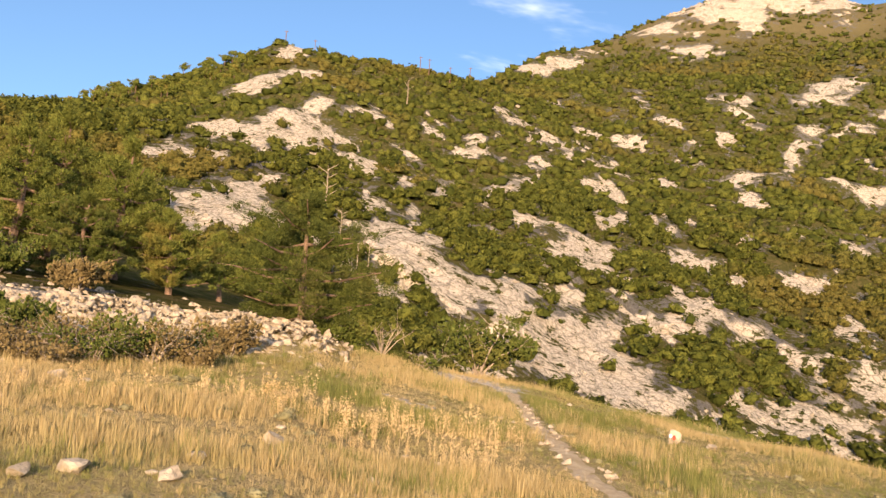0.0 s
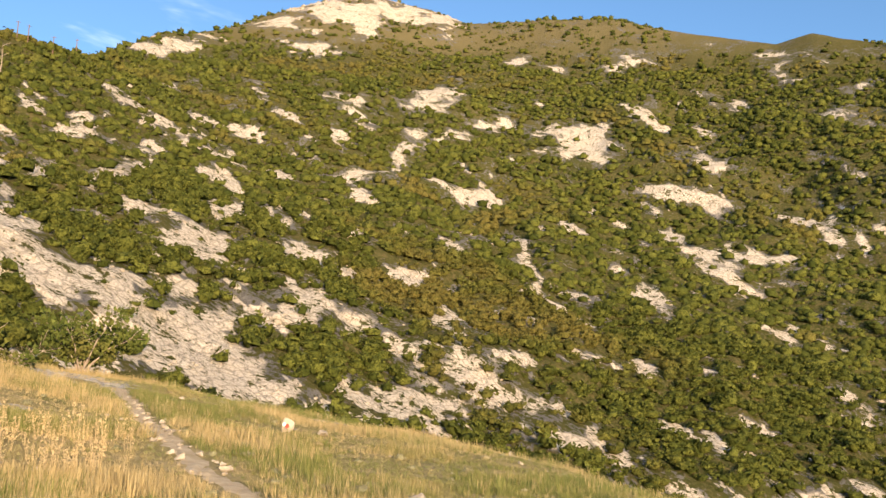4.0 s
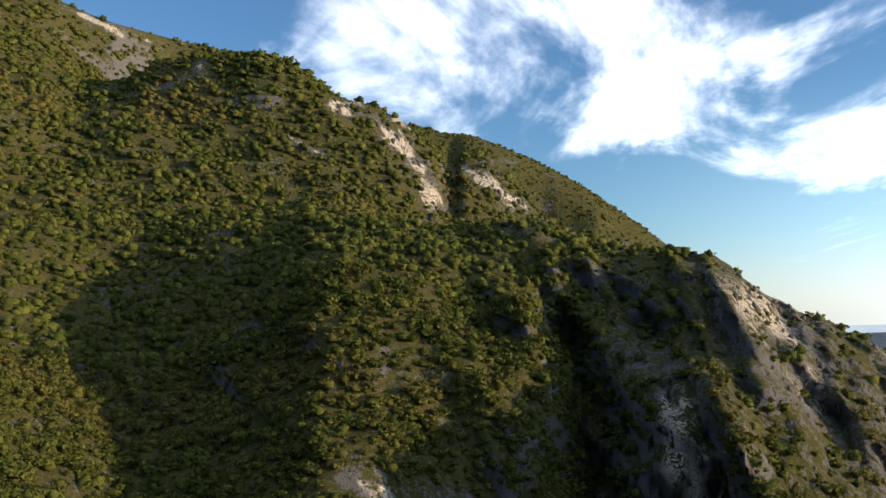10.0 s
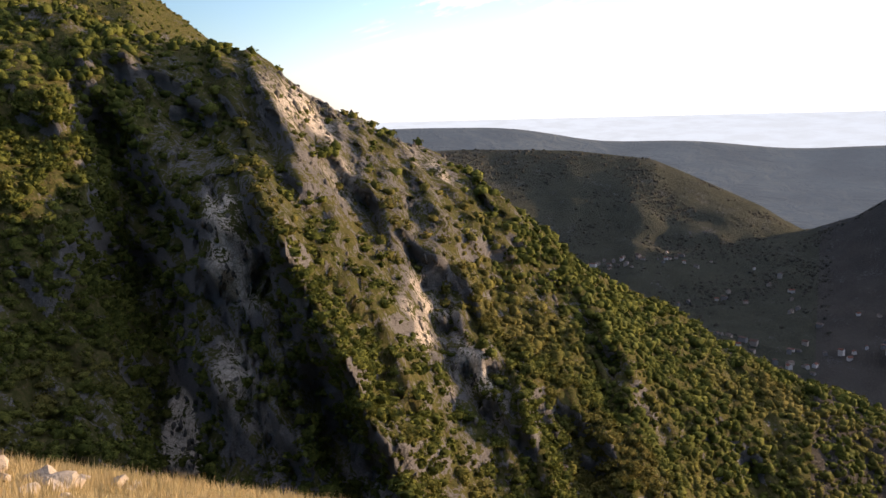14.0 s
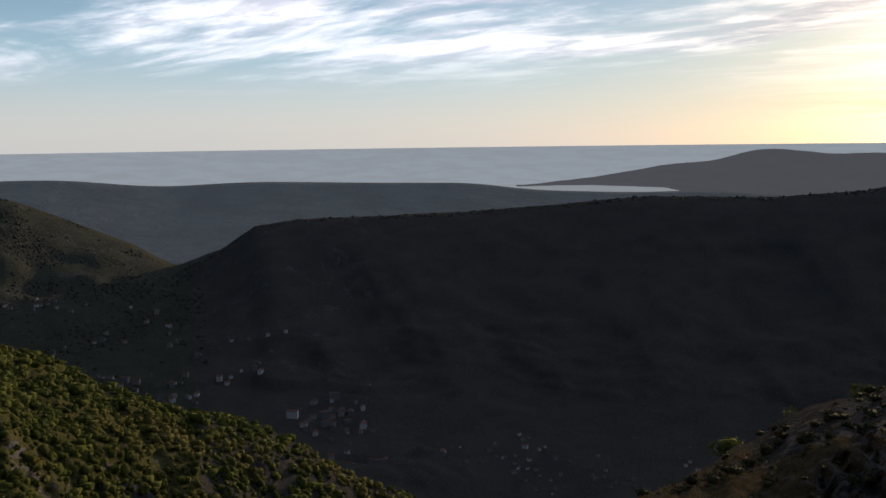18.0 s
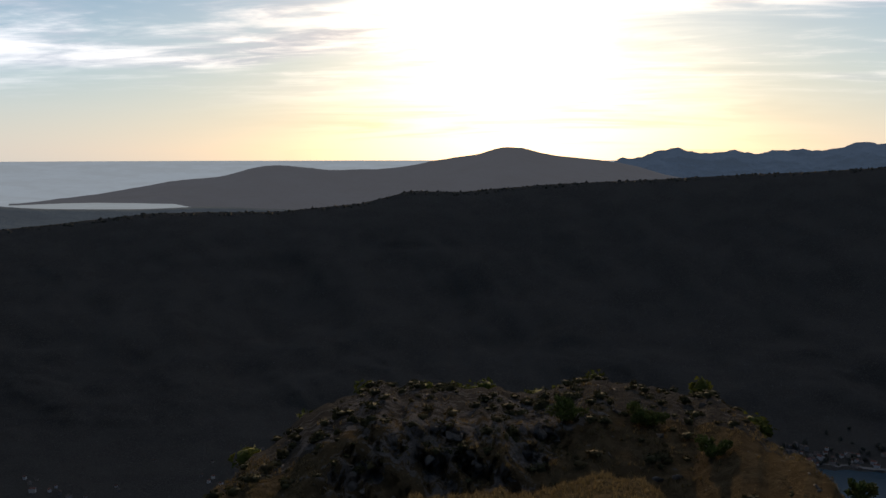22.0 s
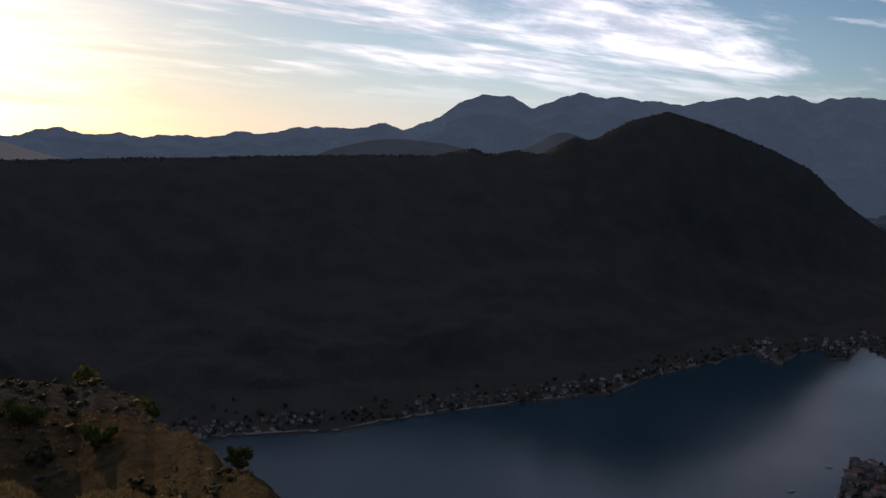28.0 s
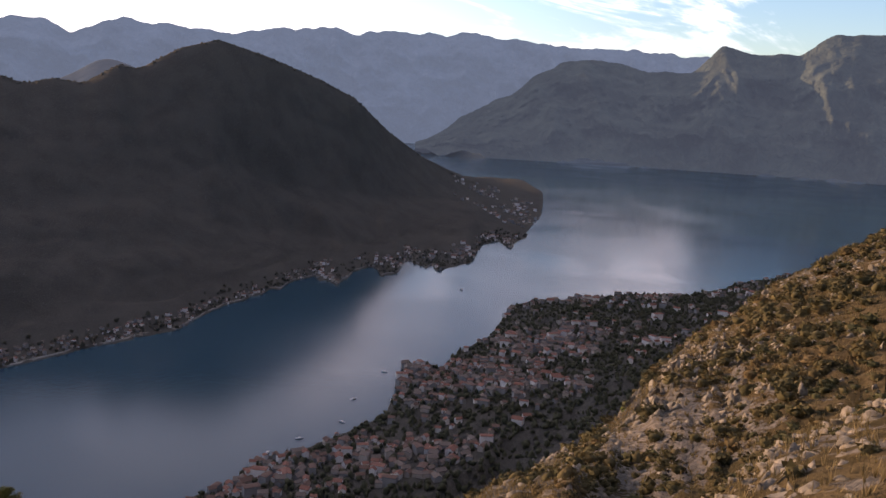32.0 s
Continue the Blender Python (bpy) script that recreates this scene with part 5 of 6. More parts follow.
shrub(40.5, 9.5, 1.2, 0.55, 28, "bare dry shrub in golden grass", M_BROWN, per=10, leaf=0.06)
shrub(35.0, 10.5, 0.9, 0.6, 29, "leafless grey dead shrub in golden grass", per=0)
shrub(44.0, 9.0, 1.0, 0.5, 33, "brown dry shrub in golden grass", M_BROWN, per=22, leaf=0.06)
shrub(76.8, 13.2, 0.8, 0.9, 30, "leafless grey twigs at the grassy edge", per=0)
shrub(200.6, 50, 1.4, 1.4, 31, "bright yellow-green shrub on the edge", per=40)
shrub(207.5, 39, 1.3, 0.6, 34, "dark low shrub in dry grass", per=40)
shrub(162.5, 48, 3.0, 2.0, 35, "yellow-green shrub below the crag", per=50, leaf=0.13)
shrub(184.0, 66, 3.4, 1.6, 36, "dark shrub on the knoll", per=50, leaf=0.13)
shrub(188.5, 67, 3.0, 1.6, 37, "dark shrub on the knoll", per=50, leaf=0.13)
shrub(192.5, 60, 2.2, 1.2, 38, "dark shrub on the knoll", per=40, leaf=0.13)
shrub(247.5, 9.0, 0.9, 0.5, 39, "small olive shrub in the grass", per=40, leaf=0.06)


def dead_tree(az, r, height, seed, lift=0.0):
    g = np.random.default_rng(seed)
    bm = bmesh.new()
    tube(bm, [Vector((0.02 * height * math.sin(3 * f), 0, f * height)) for f in np.linspace(0, 1, 6)], [0.02 * height * (1.1 - f) for f in np.linspace(0, 1, 6)])
    for b in range(7):
        f, a = g.uniform(0.35, 0.9), g.uniform(0, 6.28)
        root = Vector((0, 0, f * height))
        tube(bm, [root, root + Vector((math.cos(a), math.sin(a), 0.6)) * height * 0.2], [0.008 * height, 0.003 * height], 5)
    ob = part("dead_tree", bm, M_DEAD)
    ob.matrix_world = Matrix.Translation(at(az, r, lift))
    return tagged(ob, "bleached leafless dead tree on the scree", "tree")


for i, (az, r, h) in enumerate([(-8.3, 150, 9), (-3.6, 330, 11), (-6.0, 120, 5), (-5.3, 125, 5), (-7.2, 135, 5)]):
    dead_tree(az, r, h, 60 + i, -0.5)


def pole(az, r, height):
    ob = tagged(new("utility_pole"), "dark wooden utility pole on the skyline", "pole", "poles along the ridge")
    ob.matrix_world = Matrix.Translation(at(az, r, -0.5))
    bm = bmesh.new()
    tube(bm, [Vector((0, 0, 0)), Vector((0, 0, height))], [0.22, 0.15], 8)
    part("post", bm, M_BARK, ob)
    bm = bmesh.new()
    tube(bm, [Vector((-0.9, 0, height - 0.5)), Vector((0.9, 0, height - 0.5))], [0.1, 0.1], 6)
    part("crossbar", bm, M_BARK, ob)


for az, r, h in ((-11.7, 400, 8), (-9.8, 400, 7.5), (-2.9, 395, 9), (-2.3, 395, 9), (-0.9, 400, 8), (0.4, 430, 8)):
    pole(az, r, h)

# the wood of tall pines along the skyline
TREE_FAR = []
for s in range(3):
    g = np.random.default_rng(900 + s)
    bm = bmesh.new()
    tube(bm, [Vector((0, 0, 0)), Vector((0.1, 0, 3.5)), Vector((0, 0.1, 7))], [0.2, 0.16, 0.06], 6)
    me = bpy.data.meshes.new("trunk")
    bm.to_mesh(me)
    bm.free()
    me.materials.append(M_BARK)
    cs = [(g.normal() * 1.0, g.normal() * 1.0, g.uniform(3.6, 7.4)) for _ in range(16)]
    vs, fs = crown_mesh(cs, [1.0] * 16, 16, 0.55, g, 0.7, False)
    mc = bpy.data.meshes.new("crown")
    mc.from_pydata([tuple(v) for v in vs], [], fs)
    mc.materials.append(M_NEEDLE)
    TREE_FAR.append((me, mc))
for i in range(80):
    g = np.random.default_rng(1000 + i)
    az, r = g.uniform(-25, -14.5), g.uniform(360, 397)
    tree = tagged(new("skyline_pine"), "tall dark pine on the skyline ridge", "tree", "pines along the skyline")
    tree.matrix_world = Matrix.Translation(at(az, r, -0.3)) @ Matrix.Rotation(g.uniform(0, 6), 4, "Z") @ Matrix.Scale(g.uniform(0.55, 0.9), 4)
    for name, me in zip(("trunk", "crown"), TREE_FAR[i % 3]):
        new(name, me).parent = tree

# ------------------------------------------------------------ grass
M_GRASS = foliage_material("dry_grass", (0.30, 0.235, 0.115), (0.56, 0.45, 0.24), (0.30, 0.28, 0.12), 0.30, 0.3)
M_GRASS_GREEN = foliage_material("green_grass", (0.115, 0.135, 0.04), (0.27, 0.27, 0.095), (0.36, 0.28, 0.13), 0.35, 0.3)
# Darker copy of the dry grass, its colour lowered for the backlit knoll.
M_GRASS_DIM = foliage_material("short_grass", (0.07, 0.056, 0.026), (0.25, 0.19, 0.095), (0.10, 0.082, 0.038), 0.12, 0.3)
M_STALK = foliage_material("straw_stalks", (0.50, 0.38, 0.20), (0.74, 0.58, 0.34), (0.58, 0.41, 0.2), 0.5, 0.4)


def tuft(seed, blades=6, width=0.010, spread=0.22):
    g = np.random.default_rng(seed)
    vs, fs = [], []
    for _ in range(blades):
        a, far = g.uniform(0, 6.28), g.uniform(0.02, spread)
        x, y = math.cos(a), math.sin(a)
        root = np.array((x * far * 0.5, y * far * 0.5, -0.05))
        tall, bend = g.uniform(0.55, 1.0), g.uniform(0.05, 0.4)
        side = np.array((-y, x, 0)) * width
        b = len(vs)
        vs += [root - side, root + side, root + (x * bend, y * bend, tall)]
        fs += [(b, b + 1, b + 2)]
    return np.array(vs), np.array(fs)


def stalk(seed):
    g = np.random.default_rng(seed)
    vs, fs = [], []
    for _ in range(4):
        a, bend = g.uniform(0, 6.28), g.uniform(0.05, 0.3)
        x, y, w = math.cos(a), math.sin(a), 0.008
        b = len(vs)
        vs += [np.array((x * 0.05 - y * w, y * 0.05 + x * w, 0)), np.array((x * 0.05 + y * w, y * 0.05 - x * w, 0)), np.array((x * bend, y * bend, g.uniform(0.7, 1.0)))]
        fs += [(b, b + 1, b + 2)]
        for k in range(18):
            f = g.uniform(0.35, 1.0)
            c = vs[b + 2] * f + g.normal(size=3) * 0.035
            d = g.normal(size=3) * 0.017
            e = g.normal(size=3) * 0.017
            q = len(vs)
            vs += [c + d, c + e, c - d, c - e]
            fs += [(q, q + 1, q + 2), (q, q + 2, q + 3)]
    return np.array(vs), np.array(fs)


TUFTS = [tuft(s, 12, 0.030, 1.7) for s in range(200, 210)]
TUSSOCKS = [tuft(s, 10, 0.05) for s in range(216, 224)]
FAR_TUFTS = [tuft(s, 6, 0.045) for s in range(210, 216)]


def off_path(p):
    keep = np.ones(len(p), bool)
    line = [at(a, r) for a, r in PATH]
    for a, b in zip(line, line[1:]):
        a2, d = np.array(a[:2]), np.array((b - a)[:2])
        f = np.clip(((p[:, :2] - a2) @ d) / (d @ d), 0, 1)
        keep &= np.linalg.norm(p[:, :2] - a2 - f[:, None] * d, axis=1) > 0.34
    return p[keep]


def near_first(p):
    d = np.hypot(p[..., 0], p[..., 1])
    return np.minimum(1, (12 / np.maximum(d, 1)) ** 0.8) * (d > 3.2)


def meadow(p):
    az, d = np.degrees(np.arctan2(p[..., 0], p[..., 1])), np.hypot(p[..., 0], p[..., 1])
    bank = (az < -9) * np.clip((d - 24.5) / 2.5, 0, 1)
    return near_first(p) * (1 - 0.94 * bank)


def green(p):
    return meadow(p) * np.clip(fbm(p[..., 0] / 4, p[..., 1] / 4, 0 * p[..., 0] + 4, 3) * 2.5 + 0.45, 0.05, 1)


def grass_height(p):
    return 0.38 + 1.1 * np.clip(0.45 + 1.3 * fbm(p[:, 0] / 2.2, p[:, 1] / 2.2, 0 * p[:, 0] + 2, 3), 0, 1) * np.clip((np.hypot(p[:, 0], p[:, 1]) - 5) / 9, 0.35, 1)


spots = off_path(spots_on(0, 2.02, -31, 50, 30000, lambda p: meadow(p) * np.clip(0.75 - 1.2 * fbm(p[..., 0] / 4, p[..., 1] / 4, 0 * p[..., 0] + 4, 3), 0.12, 1)))
scatter("meadow_grass", spots, (0.10 + 0.17 * rng.random(len(spots)) ** 2.2) * grass_height(spots), TUFTS, M_GRASS, "golden dry meadow grass", 1.0, "grass")
spots = off_path(spots_on(0, 2.02, -31, 45, 28000, green))
scatter("green_meadow_grass", spots, (0.09 + 0.14 * rng.random(len(spots)) ** 2.0) * grass_height(spots), TUFTS, M_GRASS_GREEN, "olive green tufts in the dry meadow", 1.0, "grass")
M_HERB = foliage_material("herb_leaves", (0.16, 0.155, 0.085), (0.32, 0.30, 0.18), (0.32, 0.23, 0.12), 0.6)
spots = off_path(spots_on(0.3, 1.9, -30, 42, 200, lambda p: near_first(p) * np.clip(fbm(p[..., 0] / 2, p[..., 1] / 2, 0 * p[..., 0] + 7, 3) * 3, 0.02, 1)))
scatter("meadow_herbs", spots - (0, 0, 0.02), 0.12 + 0.2 * rng.random(len(spots)) ** 2, CLUMPS_NEAR, M_HERB, "low grey-green herbs between the grass", 0.7, "herbs")
spots = spots_on(0, 2.02, 50, 120, 9000, near_first)
scatter("edge_grass", spots, rng.uniform(0.07, 0.26, len(spots)), TUFTS, M_GRASS, "golden dry grass along the edge", 1.0, "grass")
spots = spots_on(0, 2.03, 150, 236, 5000, lambda p: np.minimum(1, (20 / np.maximum(np.hypot(p[..., 0], p[..., 1]), 1)) ** 0.5) * (np.hypot(p[..., 0], p[..., 1]) > 6))
scatter("knoll_grass", spots, rng.uniform(0.08, 0.24, len(spots)), FAR_TUFTS, M_GRASS_DIM, "short brown dry grass on the knoll", 0.9, "grass")


def dot_weight(p):
    d = np.hypot(p[..., 0], p[..., 1])
    return np.minimum(1, 30 / np.maximum(d, 1)) * (d > 7) * np.clip(fbm(p[..., 0] / 9, p[..., 1] / 9, 0 * d + 3, 3) * 2 + 0.2, 0.03, 1)


M_THICKET = foliage_material("thicket_leaves", (0.030, 0.028, 0.013), (0.095, 0.078, 0.036), (0.12, 0.08, 0.038), 0.15)
M_LOW = foliage_material("low_shrub_leaves", (0.022, 0.024, 0.012), (0.07, 0.066, 0.03), (0.09, 0.066, 0.03), 0.2)
spots = spots_on(0.4, 2.05, 152, 265.8, 2200, dot_weight)
scatter("low_shrubs", spots - (0, 0, 0.06), (0.12 + 0.7 * rng.random(len(spots)) ** 2.4) * np.clip(np.hypot(spots[:, 0], spots[:, 1]) / 40, 0.6, 1.6), CLUMPS, M_LOW, "low dark shrubs dotted over the brown slope", 0.7)


def thicket_weight(p):
    d = np.hypot(p[..., 0], p[..., 1])
    return np.minimum(1, 40 / np.maximum(d, 1)) * (d > 12) * np.clip(fbm(p[..., 0] / 11, p[..., 1] / 11, p[..., 2] / 11, 3) * 3 + 0.25, 0.02, 1)


spots = spots_on(0.25, 2.08, 245, 265.8, 1300, thicket_weight)
scatter("slope_thickets", spots - (0, 0, 0.08), (0.2 + 0.7 * rng.random(len(spots)) ** 2) * np.clip(np.hypot(spots[:, 0], spots[:, 1]) / 38, 0.5, 1.8), CLUMPS, M_THICKET, "dark brown-green thickets on the rocky slope", 0.8)


def tussock_weight(p):
    d = np.hypot(p[..., 0], p[..., 1])
    return np.minimum(1, (26 / np.maximum(d, 1)) ** 0.6) * (d > 9) * np.clip(0.55 + fbm(p[..., 0] / 5, p[..., 1] / 5, 0 * d, 3), 0.1, 1)


spots = spots_on(0, 2.03, 150, 265.8, 14000, tussock_weight)
scatter("grass_tussocks", spots - (0, 0, 0.05), rng.uniform(0.14, 0.42, len(spots)) * np.clip(np.hypot(spots[:, 0], spots[:, 1]) / 35, 0.8, 1.7), TUSSOCKS, M_GRASS_DIM, "brown tussocks of dry mountain grass", 0.55, "grass")
spots = spots_on(0.3, 1.3, 158, 204, 6500, lambda p: np.minimum(1, 25 / np.maximum(np.hypot(p[..., 0], p[..., 1]), 1)) * (np.hypot(p[..., 0], p[..., 1]) > 10))
scatter("knoll_tufts", spots - (0, 0, 0.02), rng.uniform(0.10, 0.30, len(spots)), TUSSOCKS, M_GRASS_DIM, "brown grass tufts on the near brow", 0.8, "grass")
spots = spots_on(0, 2.02, 232, 265.8, 6000, lambda p: np.minimum(1, (12 / np.maximum(np.hypot(p[..., 0], p[..., 1]), 1)) ** 0.9) * (np.hypot(p[..., 0], p[..., 1]) > 9))
scatter("hillside_grass", spots, rng.uniform(0.10, 0.30, len(spots)), FAR_TUFTS, M_GRASS_DIM, "brown dry grass on the rocky slope", 0.9, "grass")
spots = off_path(spots_on(0.6, 1.9, -27, 5, 260, lambda p: np.clip(fbm(p[..., 0] / 3, p[..., 1] / 3, 0 * p[..., 0], 2) * 2 + 0.2, 0, 1) * (np.hypot(p[..., 0], p[..., 1]) < 19.5)))
scatter("straw_stalks", spots, 0.22 + 0.42 * rng.random(len(spots)) ** 1.6, [stalk(s) for s in range(220, 226)], M_STALK, "tall straw-coloured dried flower stalks", 1.0, "grass")

spots = spots_on(0, 1.2, 228, 265.8, 12000, lambda p: (np.hypot(p[..., 0], p[..., 1]) > 2.3) * (np.hypot(p[..., 0], p[..., 1]) < 4.6))
scatter("foreground_grass", spots, (0.05 + 0.13 * rng.random(len(spots)) ** 3), TUFTS, M_GRASS, "golden dry grass at the viewpoint's edge", 1.0, "grass")

# ------------------------------------------------------------ towns by the bay
M_WALLS = [plain_material("plaster_" + n, c, 0.9, 0.12, 1.0) for n, c in (("white", (0.55, 0.51, 0.47)), ("cream", (0.33, 0.28, 0.235)), ("grey", (0.20, 0.19, 0.18)))]
M_ROOFS = [plain_material("roof_" + n, c, 0.9, 0.25, 1.5) for n, c in (("clay", (0.155, 0.072, 0.052)), ("brown", (0.10, 0.062, 0.048)), ("old", (0.11, 0.086, 0.072)))]


def house_meshes(w, d, h, roof, wall_mat, roof_mat):
    bm = bmesh.new()
    x, y = w / 2, d / 2
    a = [bm.verts.new(v) for v in ((-x, -y, -2), (x, -y, -2), (x, y, -2), (-x, y, -2), (-x, -y, h), (x, -y, h), (x, y, h), (-x, y, h), (-x, 0, h + roof), (x, 0, h + roof))]
    for f in ((0, 1, 5, 4), (1, 2, 6, 9, 5), (2, 3, 7, 6), (3, 0, 4, 8, 7)):
        bm.faces.new([a[i] for i in f])
    walls = bpy.data.meshes.new("wall")
    bm.to_mesh(walls)
    bm.free()
    walls.materials.append(wall_mat)
    bm = bmesh.new()
    x, y, drop = w / 2 + 0.4, d / 2 + 0.5, 0.5 * roof / (d / 2)
    a = [bm.verts.new(v) for z in (0.05, 0.3) for v in ((-x, -y, h - drop + z), (x, -y, h - drop + z), (x, 0, h + roof + z), (-x, 0, h + roof + z), (x, y, h - drop + z), (-x, y, h - drop + z))]
    for f in ((6, 7, 8, 9), (9, 8, 10, 11), (1, 0, 3, 2), (2, 3, 5, 4), (0, 1, 7, 6), (5, 11, 10, 4), (1, 2, 8, 7), (2, 4, 10, 8), (3, 0, 6, 9), (5, 3, 9, 11)):
        bm.faces.new([a[i] for i in f])
    tiles = bpy.data.meshes.new("roof")
    bm.to_mesh(tiles)
    bm.free()
    tiles.materials.append(roof_mat)
    return walls, tiles


HOUSES = []
for i, (w, d, h, roof) in enumerate(((8, 6, 5, 1.8), (10, 7, 4.5, 2.0), (7, 6, 6.5, 1.6), (12, 8, 6, 2.2), (9, 9, 7.5, 2.0), (14, 8, 9, 0.8))):
    HOUSES.append(house_meshes(w, d, h, roof, M_WALLS[i % 3], M_ROOFS[(i * 2) % 3]))
    HOUSES.append(house_meshes(w, d, h, roof, M_WALLS[(i + 1) % 3], M_ROOFS[(i + 1) % 3]))
HOUSE_LABELS = ["pale plastered house with clay tile roof", "plastered house with brown tile roof"]


def town(level0, level1, az0, az1, count, group, density=None, scale=0.6, singles=0, gap=5.0):
    """Houses on the land: some as things, the rest joined."""
    p = spots_on(level0, level1, az0, az1, count * 2, density)
    p = p[p[:, 2] > SEA + 0.4]
    cells, kept = set(), []
    for q in p:
        key = (int(q[0] // gap), int(q[1] // gap))
        if key not in cells and len(kept) < count:
            cells.add(key)
            kept.append(q)
    kept.sort(key=lambda q: math.hypot(q[0], q[1]))
    rest = {}
    for i, q in enumerate(kept):
        kind = int(rng.integers(0, len(HOUSES)) if rng.random() < 0.5 else rng.integers(0, 6))
        m = Matrix.Translation(q) @ Matrix.Rotation(rng.choice([0.3, 0.9, 1.9, 2.5]) + rng.normal() * 0.25, 4, "Z") @ Matrix.Scale(scale * rng.uniform(0.7, 1.2), 4)
        if i < singles:
            ob = tagged(new("house"), HOUSE_LABELS[kind % 2], "house", group)
            ob.matrix_world = m
            for name, me in zip(("wall", "roof"), HOUSES[kind]):
                new(name, me).parent = ob
        else:
            rest.setdefault(kind, []).append(m)
    if not rest:
        return
    bm, mats = bmesh.new(), []
    for kind, poses in rest.items():
        for me in HOUSES[kind]:
            if me.materials[0] not in mats:
                mats.append(me.materials[0])
            slot = mats.index(me.materials[0])
            for m in poses:
                made = [bm.verts.new(m @ v.co) for v in me.vertices]
                for poly in me.polygons:
                    bm.faces.new([made[i] for i in poly.vertices]).material_index = slot
    ob = part("town_houses", bm, mats[0])
    for mat in mats[1:]:
        ob.data.materials.append(mat)
    tagged(ob, "many small tile-roofed houses by the bay", "houses", kind="stuff")


def toward_shore(p):
    d = np.hypot(p[..., 0], p[..., 1])
    return (0.1 + np.clip(fbm(p[..., 0] / 60, p[..., 1] / 60, 0 * d, 3) + 0.5, 0, 1)) * np.clip((d - 380) / 80, 0, 1)


def in_patches(p):
    return np.clip(fbm(p[..., 0] / 70, p[..., 1] / 70, 0 * p[..., 0], 3) * 2 + 0.3, 0.02, 1)


town(3.3, 3.99, 224, 250, 760, "houses of the near town", toward_shore, 0.54, 200)
town(3.4, 3.99, 250, 263, 200, "houses of the near town", toward_shore, 0.6, 30)
town(6.01, 6.13, 196, 232, 260, "houses along the far shore", in_patches, 0.32, 40)
town(6.01, 6.25, 232, 246, 160, "houses along the far shore", in_patches, 0.46, 20)
town(6.15, 7.95, 240.5, 246.6, 130, "houses along the far shore", in_patches, 0.6, 20)
town(5.5, 6.95, 108, 141, 380, "houses in the valley", in_patches, 0.48, 60)
town(4.2, 6.1, 141, 194, 260, "houses in the valley", in_patches, 0.26, 25)
M_TOWN_LEAF = foliage_material("garden_leaves", (0.032, 0.034, 0.020), (0.07, 0.068, 0.042), (0.05, 0.045, 0.03), 0.02)
spots = spots_on(3.0, 3.99, 223, 264.5, 9500)
spots = spots[spots[:, 2] > SEA + 0.3]
scatter("town_trees", spots, rng.uniform(2.0, 5.0, len(spots)), DOMES, M_TOWN_LEAF, "dark garden trees between the houses", 1.1, "trees")
spots = spots_on(6.01, 6.5, 196, 247, 900, lambda p: np.clip(1.0 - (p[..., 2] - SEA) / 9, 0.0, 1))
spots = spots[spots[:, 2] > SEA + 0.3]
scatter("far_shore_trees", spots, rng.uniform(2, 5, len(spots)), DOMES, M_WOOD_LEAF, "dark trees along the far shore", 1.1, "trees")

# the road and quay along the far shore
M_QUAY = plain_material("quay_stone", (0.15, 0.14, 0.125), 0.9, 0.2, 0.3)


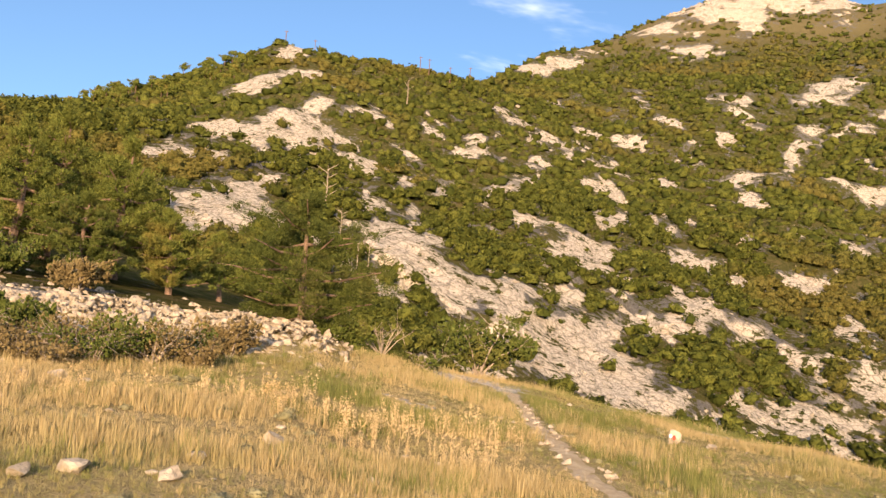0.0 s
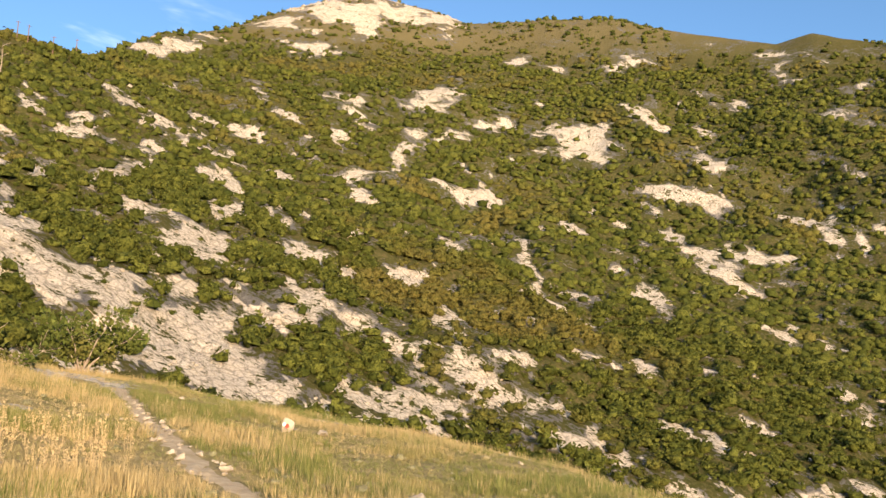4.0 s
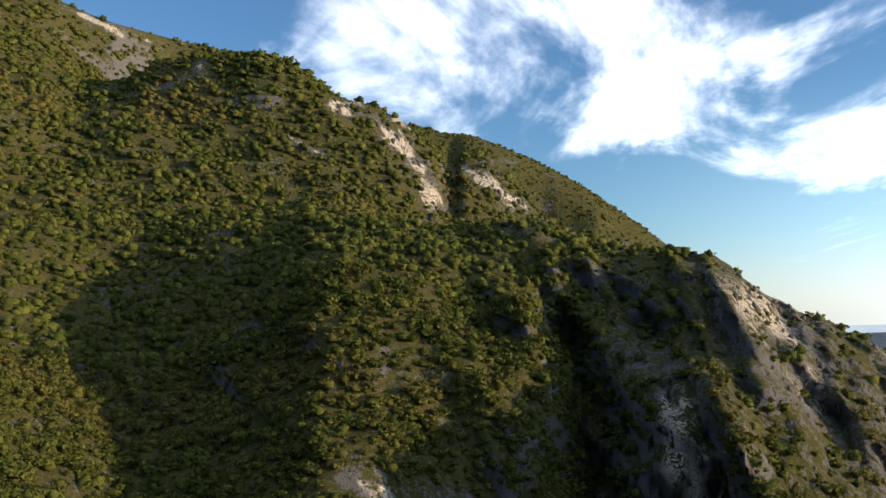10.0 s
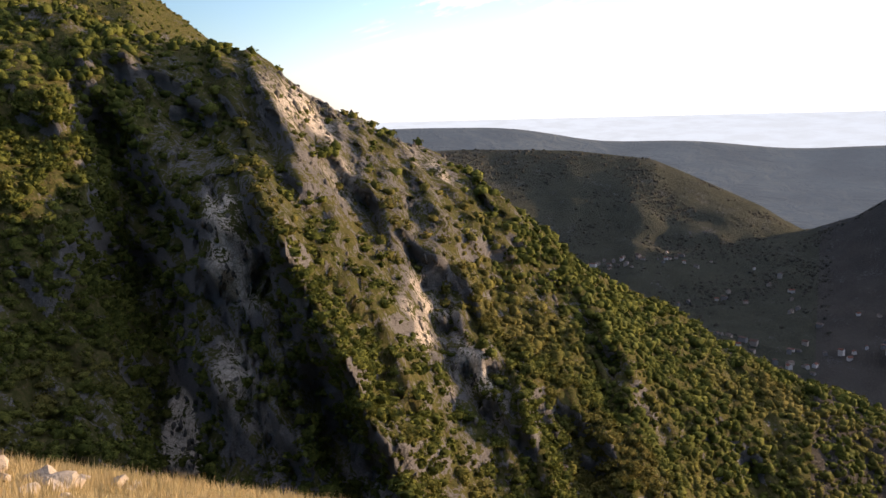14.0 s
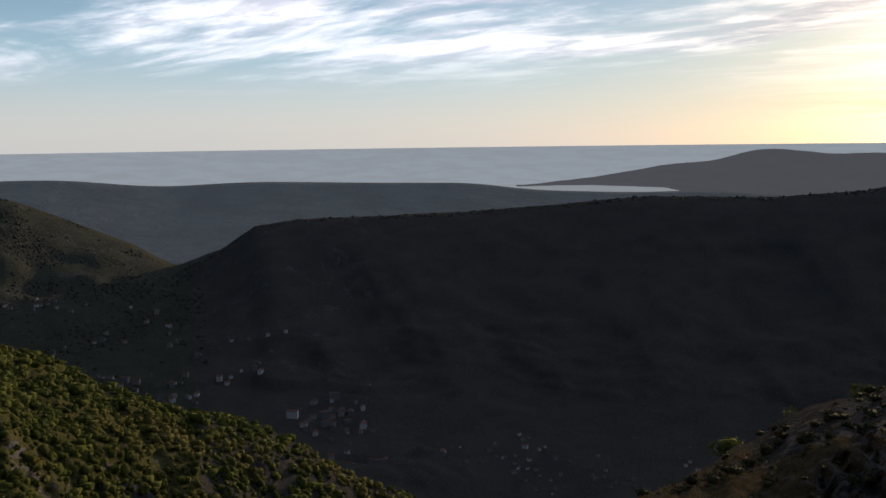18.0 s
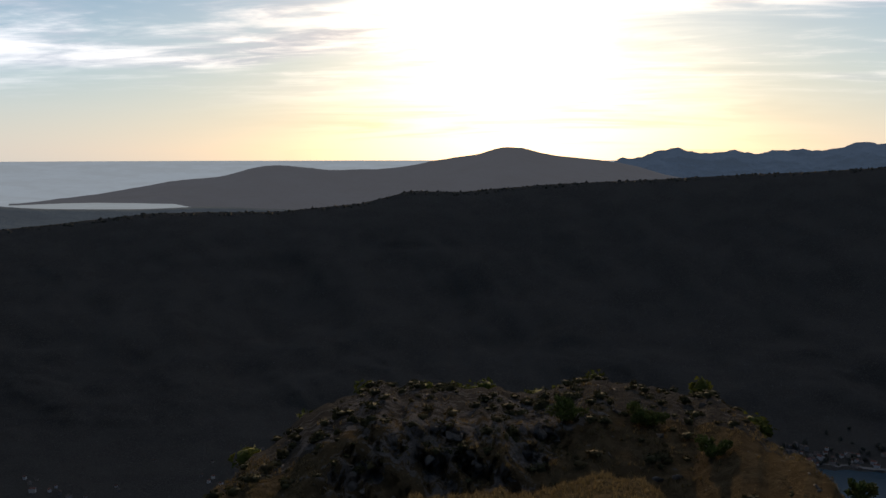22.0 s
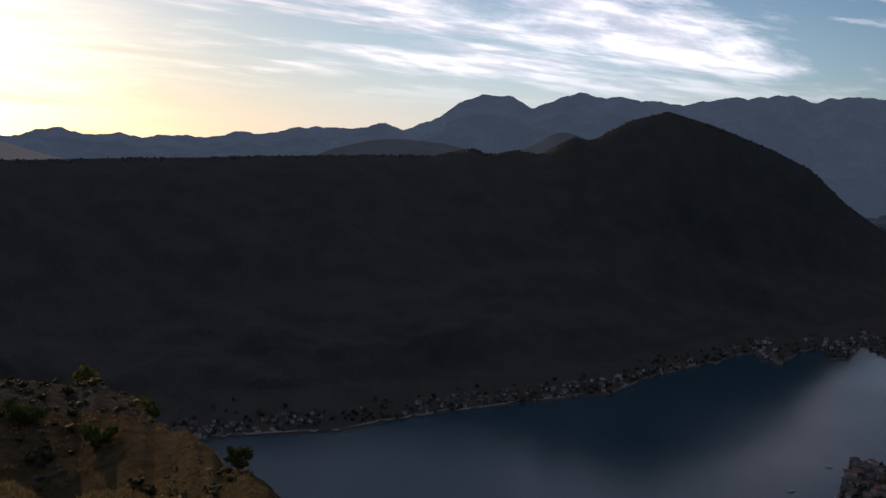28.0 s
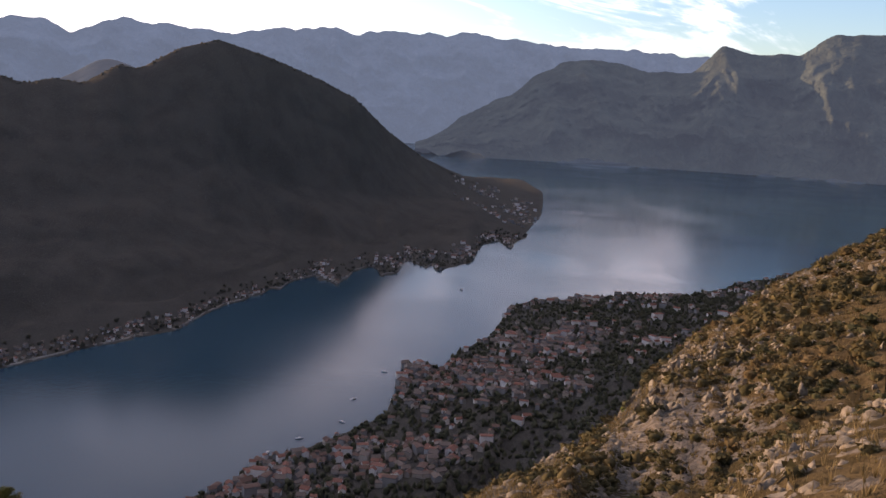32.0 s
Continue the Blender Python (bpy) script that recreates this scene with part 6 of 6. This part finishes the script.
def build_quay():
    lo, hi = np.searchsorted(LEVEL, 5.3), np.searchsorted(LEVEL, 6.8)
    bm, last = bmesh.new(), None
    for j in range(np.searchsorted(AZ, 197.0), np.searchsorted(AZ, 240.5)):
        col = LAND[lo:hi, j]
        up = np.nonzero(col[:, 2] > SEA + 0.6)[0]
        r = float(np.hypot(*col[up[0], :2])) if len(up) else None
        if r is None:
            last = None
            continue
        a = radians(AZ[j])
        row = [bm.verts.new((q * math.sin(a), q * math.cos(a), z)) for q, z in ((r - 2.5, SEA - 0.5), (r - 2.5, SEA + 1.0), (r + 1.5, SEA + 1.1), (r + 2.5, SEA - 0.5))]
        if last:
            for k in range(3):
                bm.faces.new((last[k], last[k + 1], row[k + 1], row[k]))
        last = row
    tagged(part("pavement_quay", bm, M_QUAY), "pale stone quay and road along the shore", "quay", kind="structure")


build_quay()

# boats on the bay
M_HULL = plain_material("boat_paint", (0.30, 0.31, 0.33), 0.4, 0.1, 3)


def boat(az, el, long, turn):
    r = (1.6 - SEA) / math.tan(radians(-el))
    ob = tagged(new("boat"), "small motor boat on the calm bay", "boat", "boats on the bay")
    ob.matrix_world = Matrix.Translation((r * math.sin(radians(az)), r * math.cos(radians(az)), SEA)) @ Matrix.Rotation(turn, 4, "Z")
    bm = bmesh.new()
    rows = []
    for f in np.linspace(0, 1, 7):
        w = 0.17 * long * (1 - max(0, f - 0.4) ** 2 * 2.6)
        rows.append([bm.verts.new((long * (f - 0.5), s * w, z)) for s, z in ((-1, 0.1 * long), (-0.6, -0.05 * long), (0.6, -0.05 * long), (1, 0.1 * long))])
    for a, b in zip(rows, rows[1:]):
        for k in range(3):
            bm.faces.new((a[k], a[k + 1], b[k + 1], b[k]))
        bm.faces.new((a[3], a[0], b[0], b[3]))
    bm.faces.new(rows[0])
    part("hull", bm, M_HULL, ob)
    bm = bmesh.new()
    bmesh.ops.create_cube(bm, size=1, matrix=Matrix.Translation((-0.05 * long, 0, 0.15 * long)) @ Matrix.Diagonal((0.3 * long, 0.2 * long, 0.12 * long, 1)))
    bmesh.ops.bevel(bm, geom=bm.edges[:], offset=0.03 * long, segments=1)
    part("cabin", bm, M_WALLS[0], ob)


for i, (az, el) in enumerate([(241.6, -11.6), (236.9, -16.9), (235.0, -18.6), (238.3, -17.2), (238.8, -16.6), (239.0, -16.2), (237.4, -18.6), (234.3, -20.0), (231.6, -21.0), (229.6, -21.8)]):
    boat(az, el, 9 if i == 0 else 5, 0.7 + i)
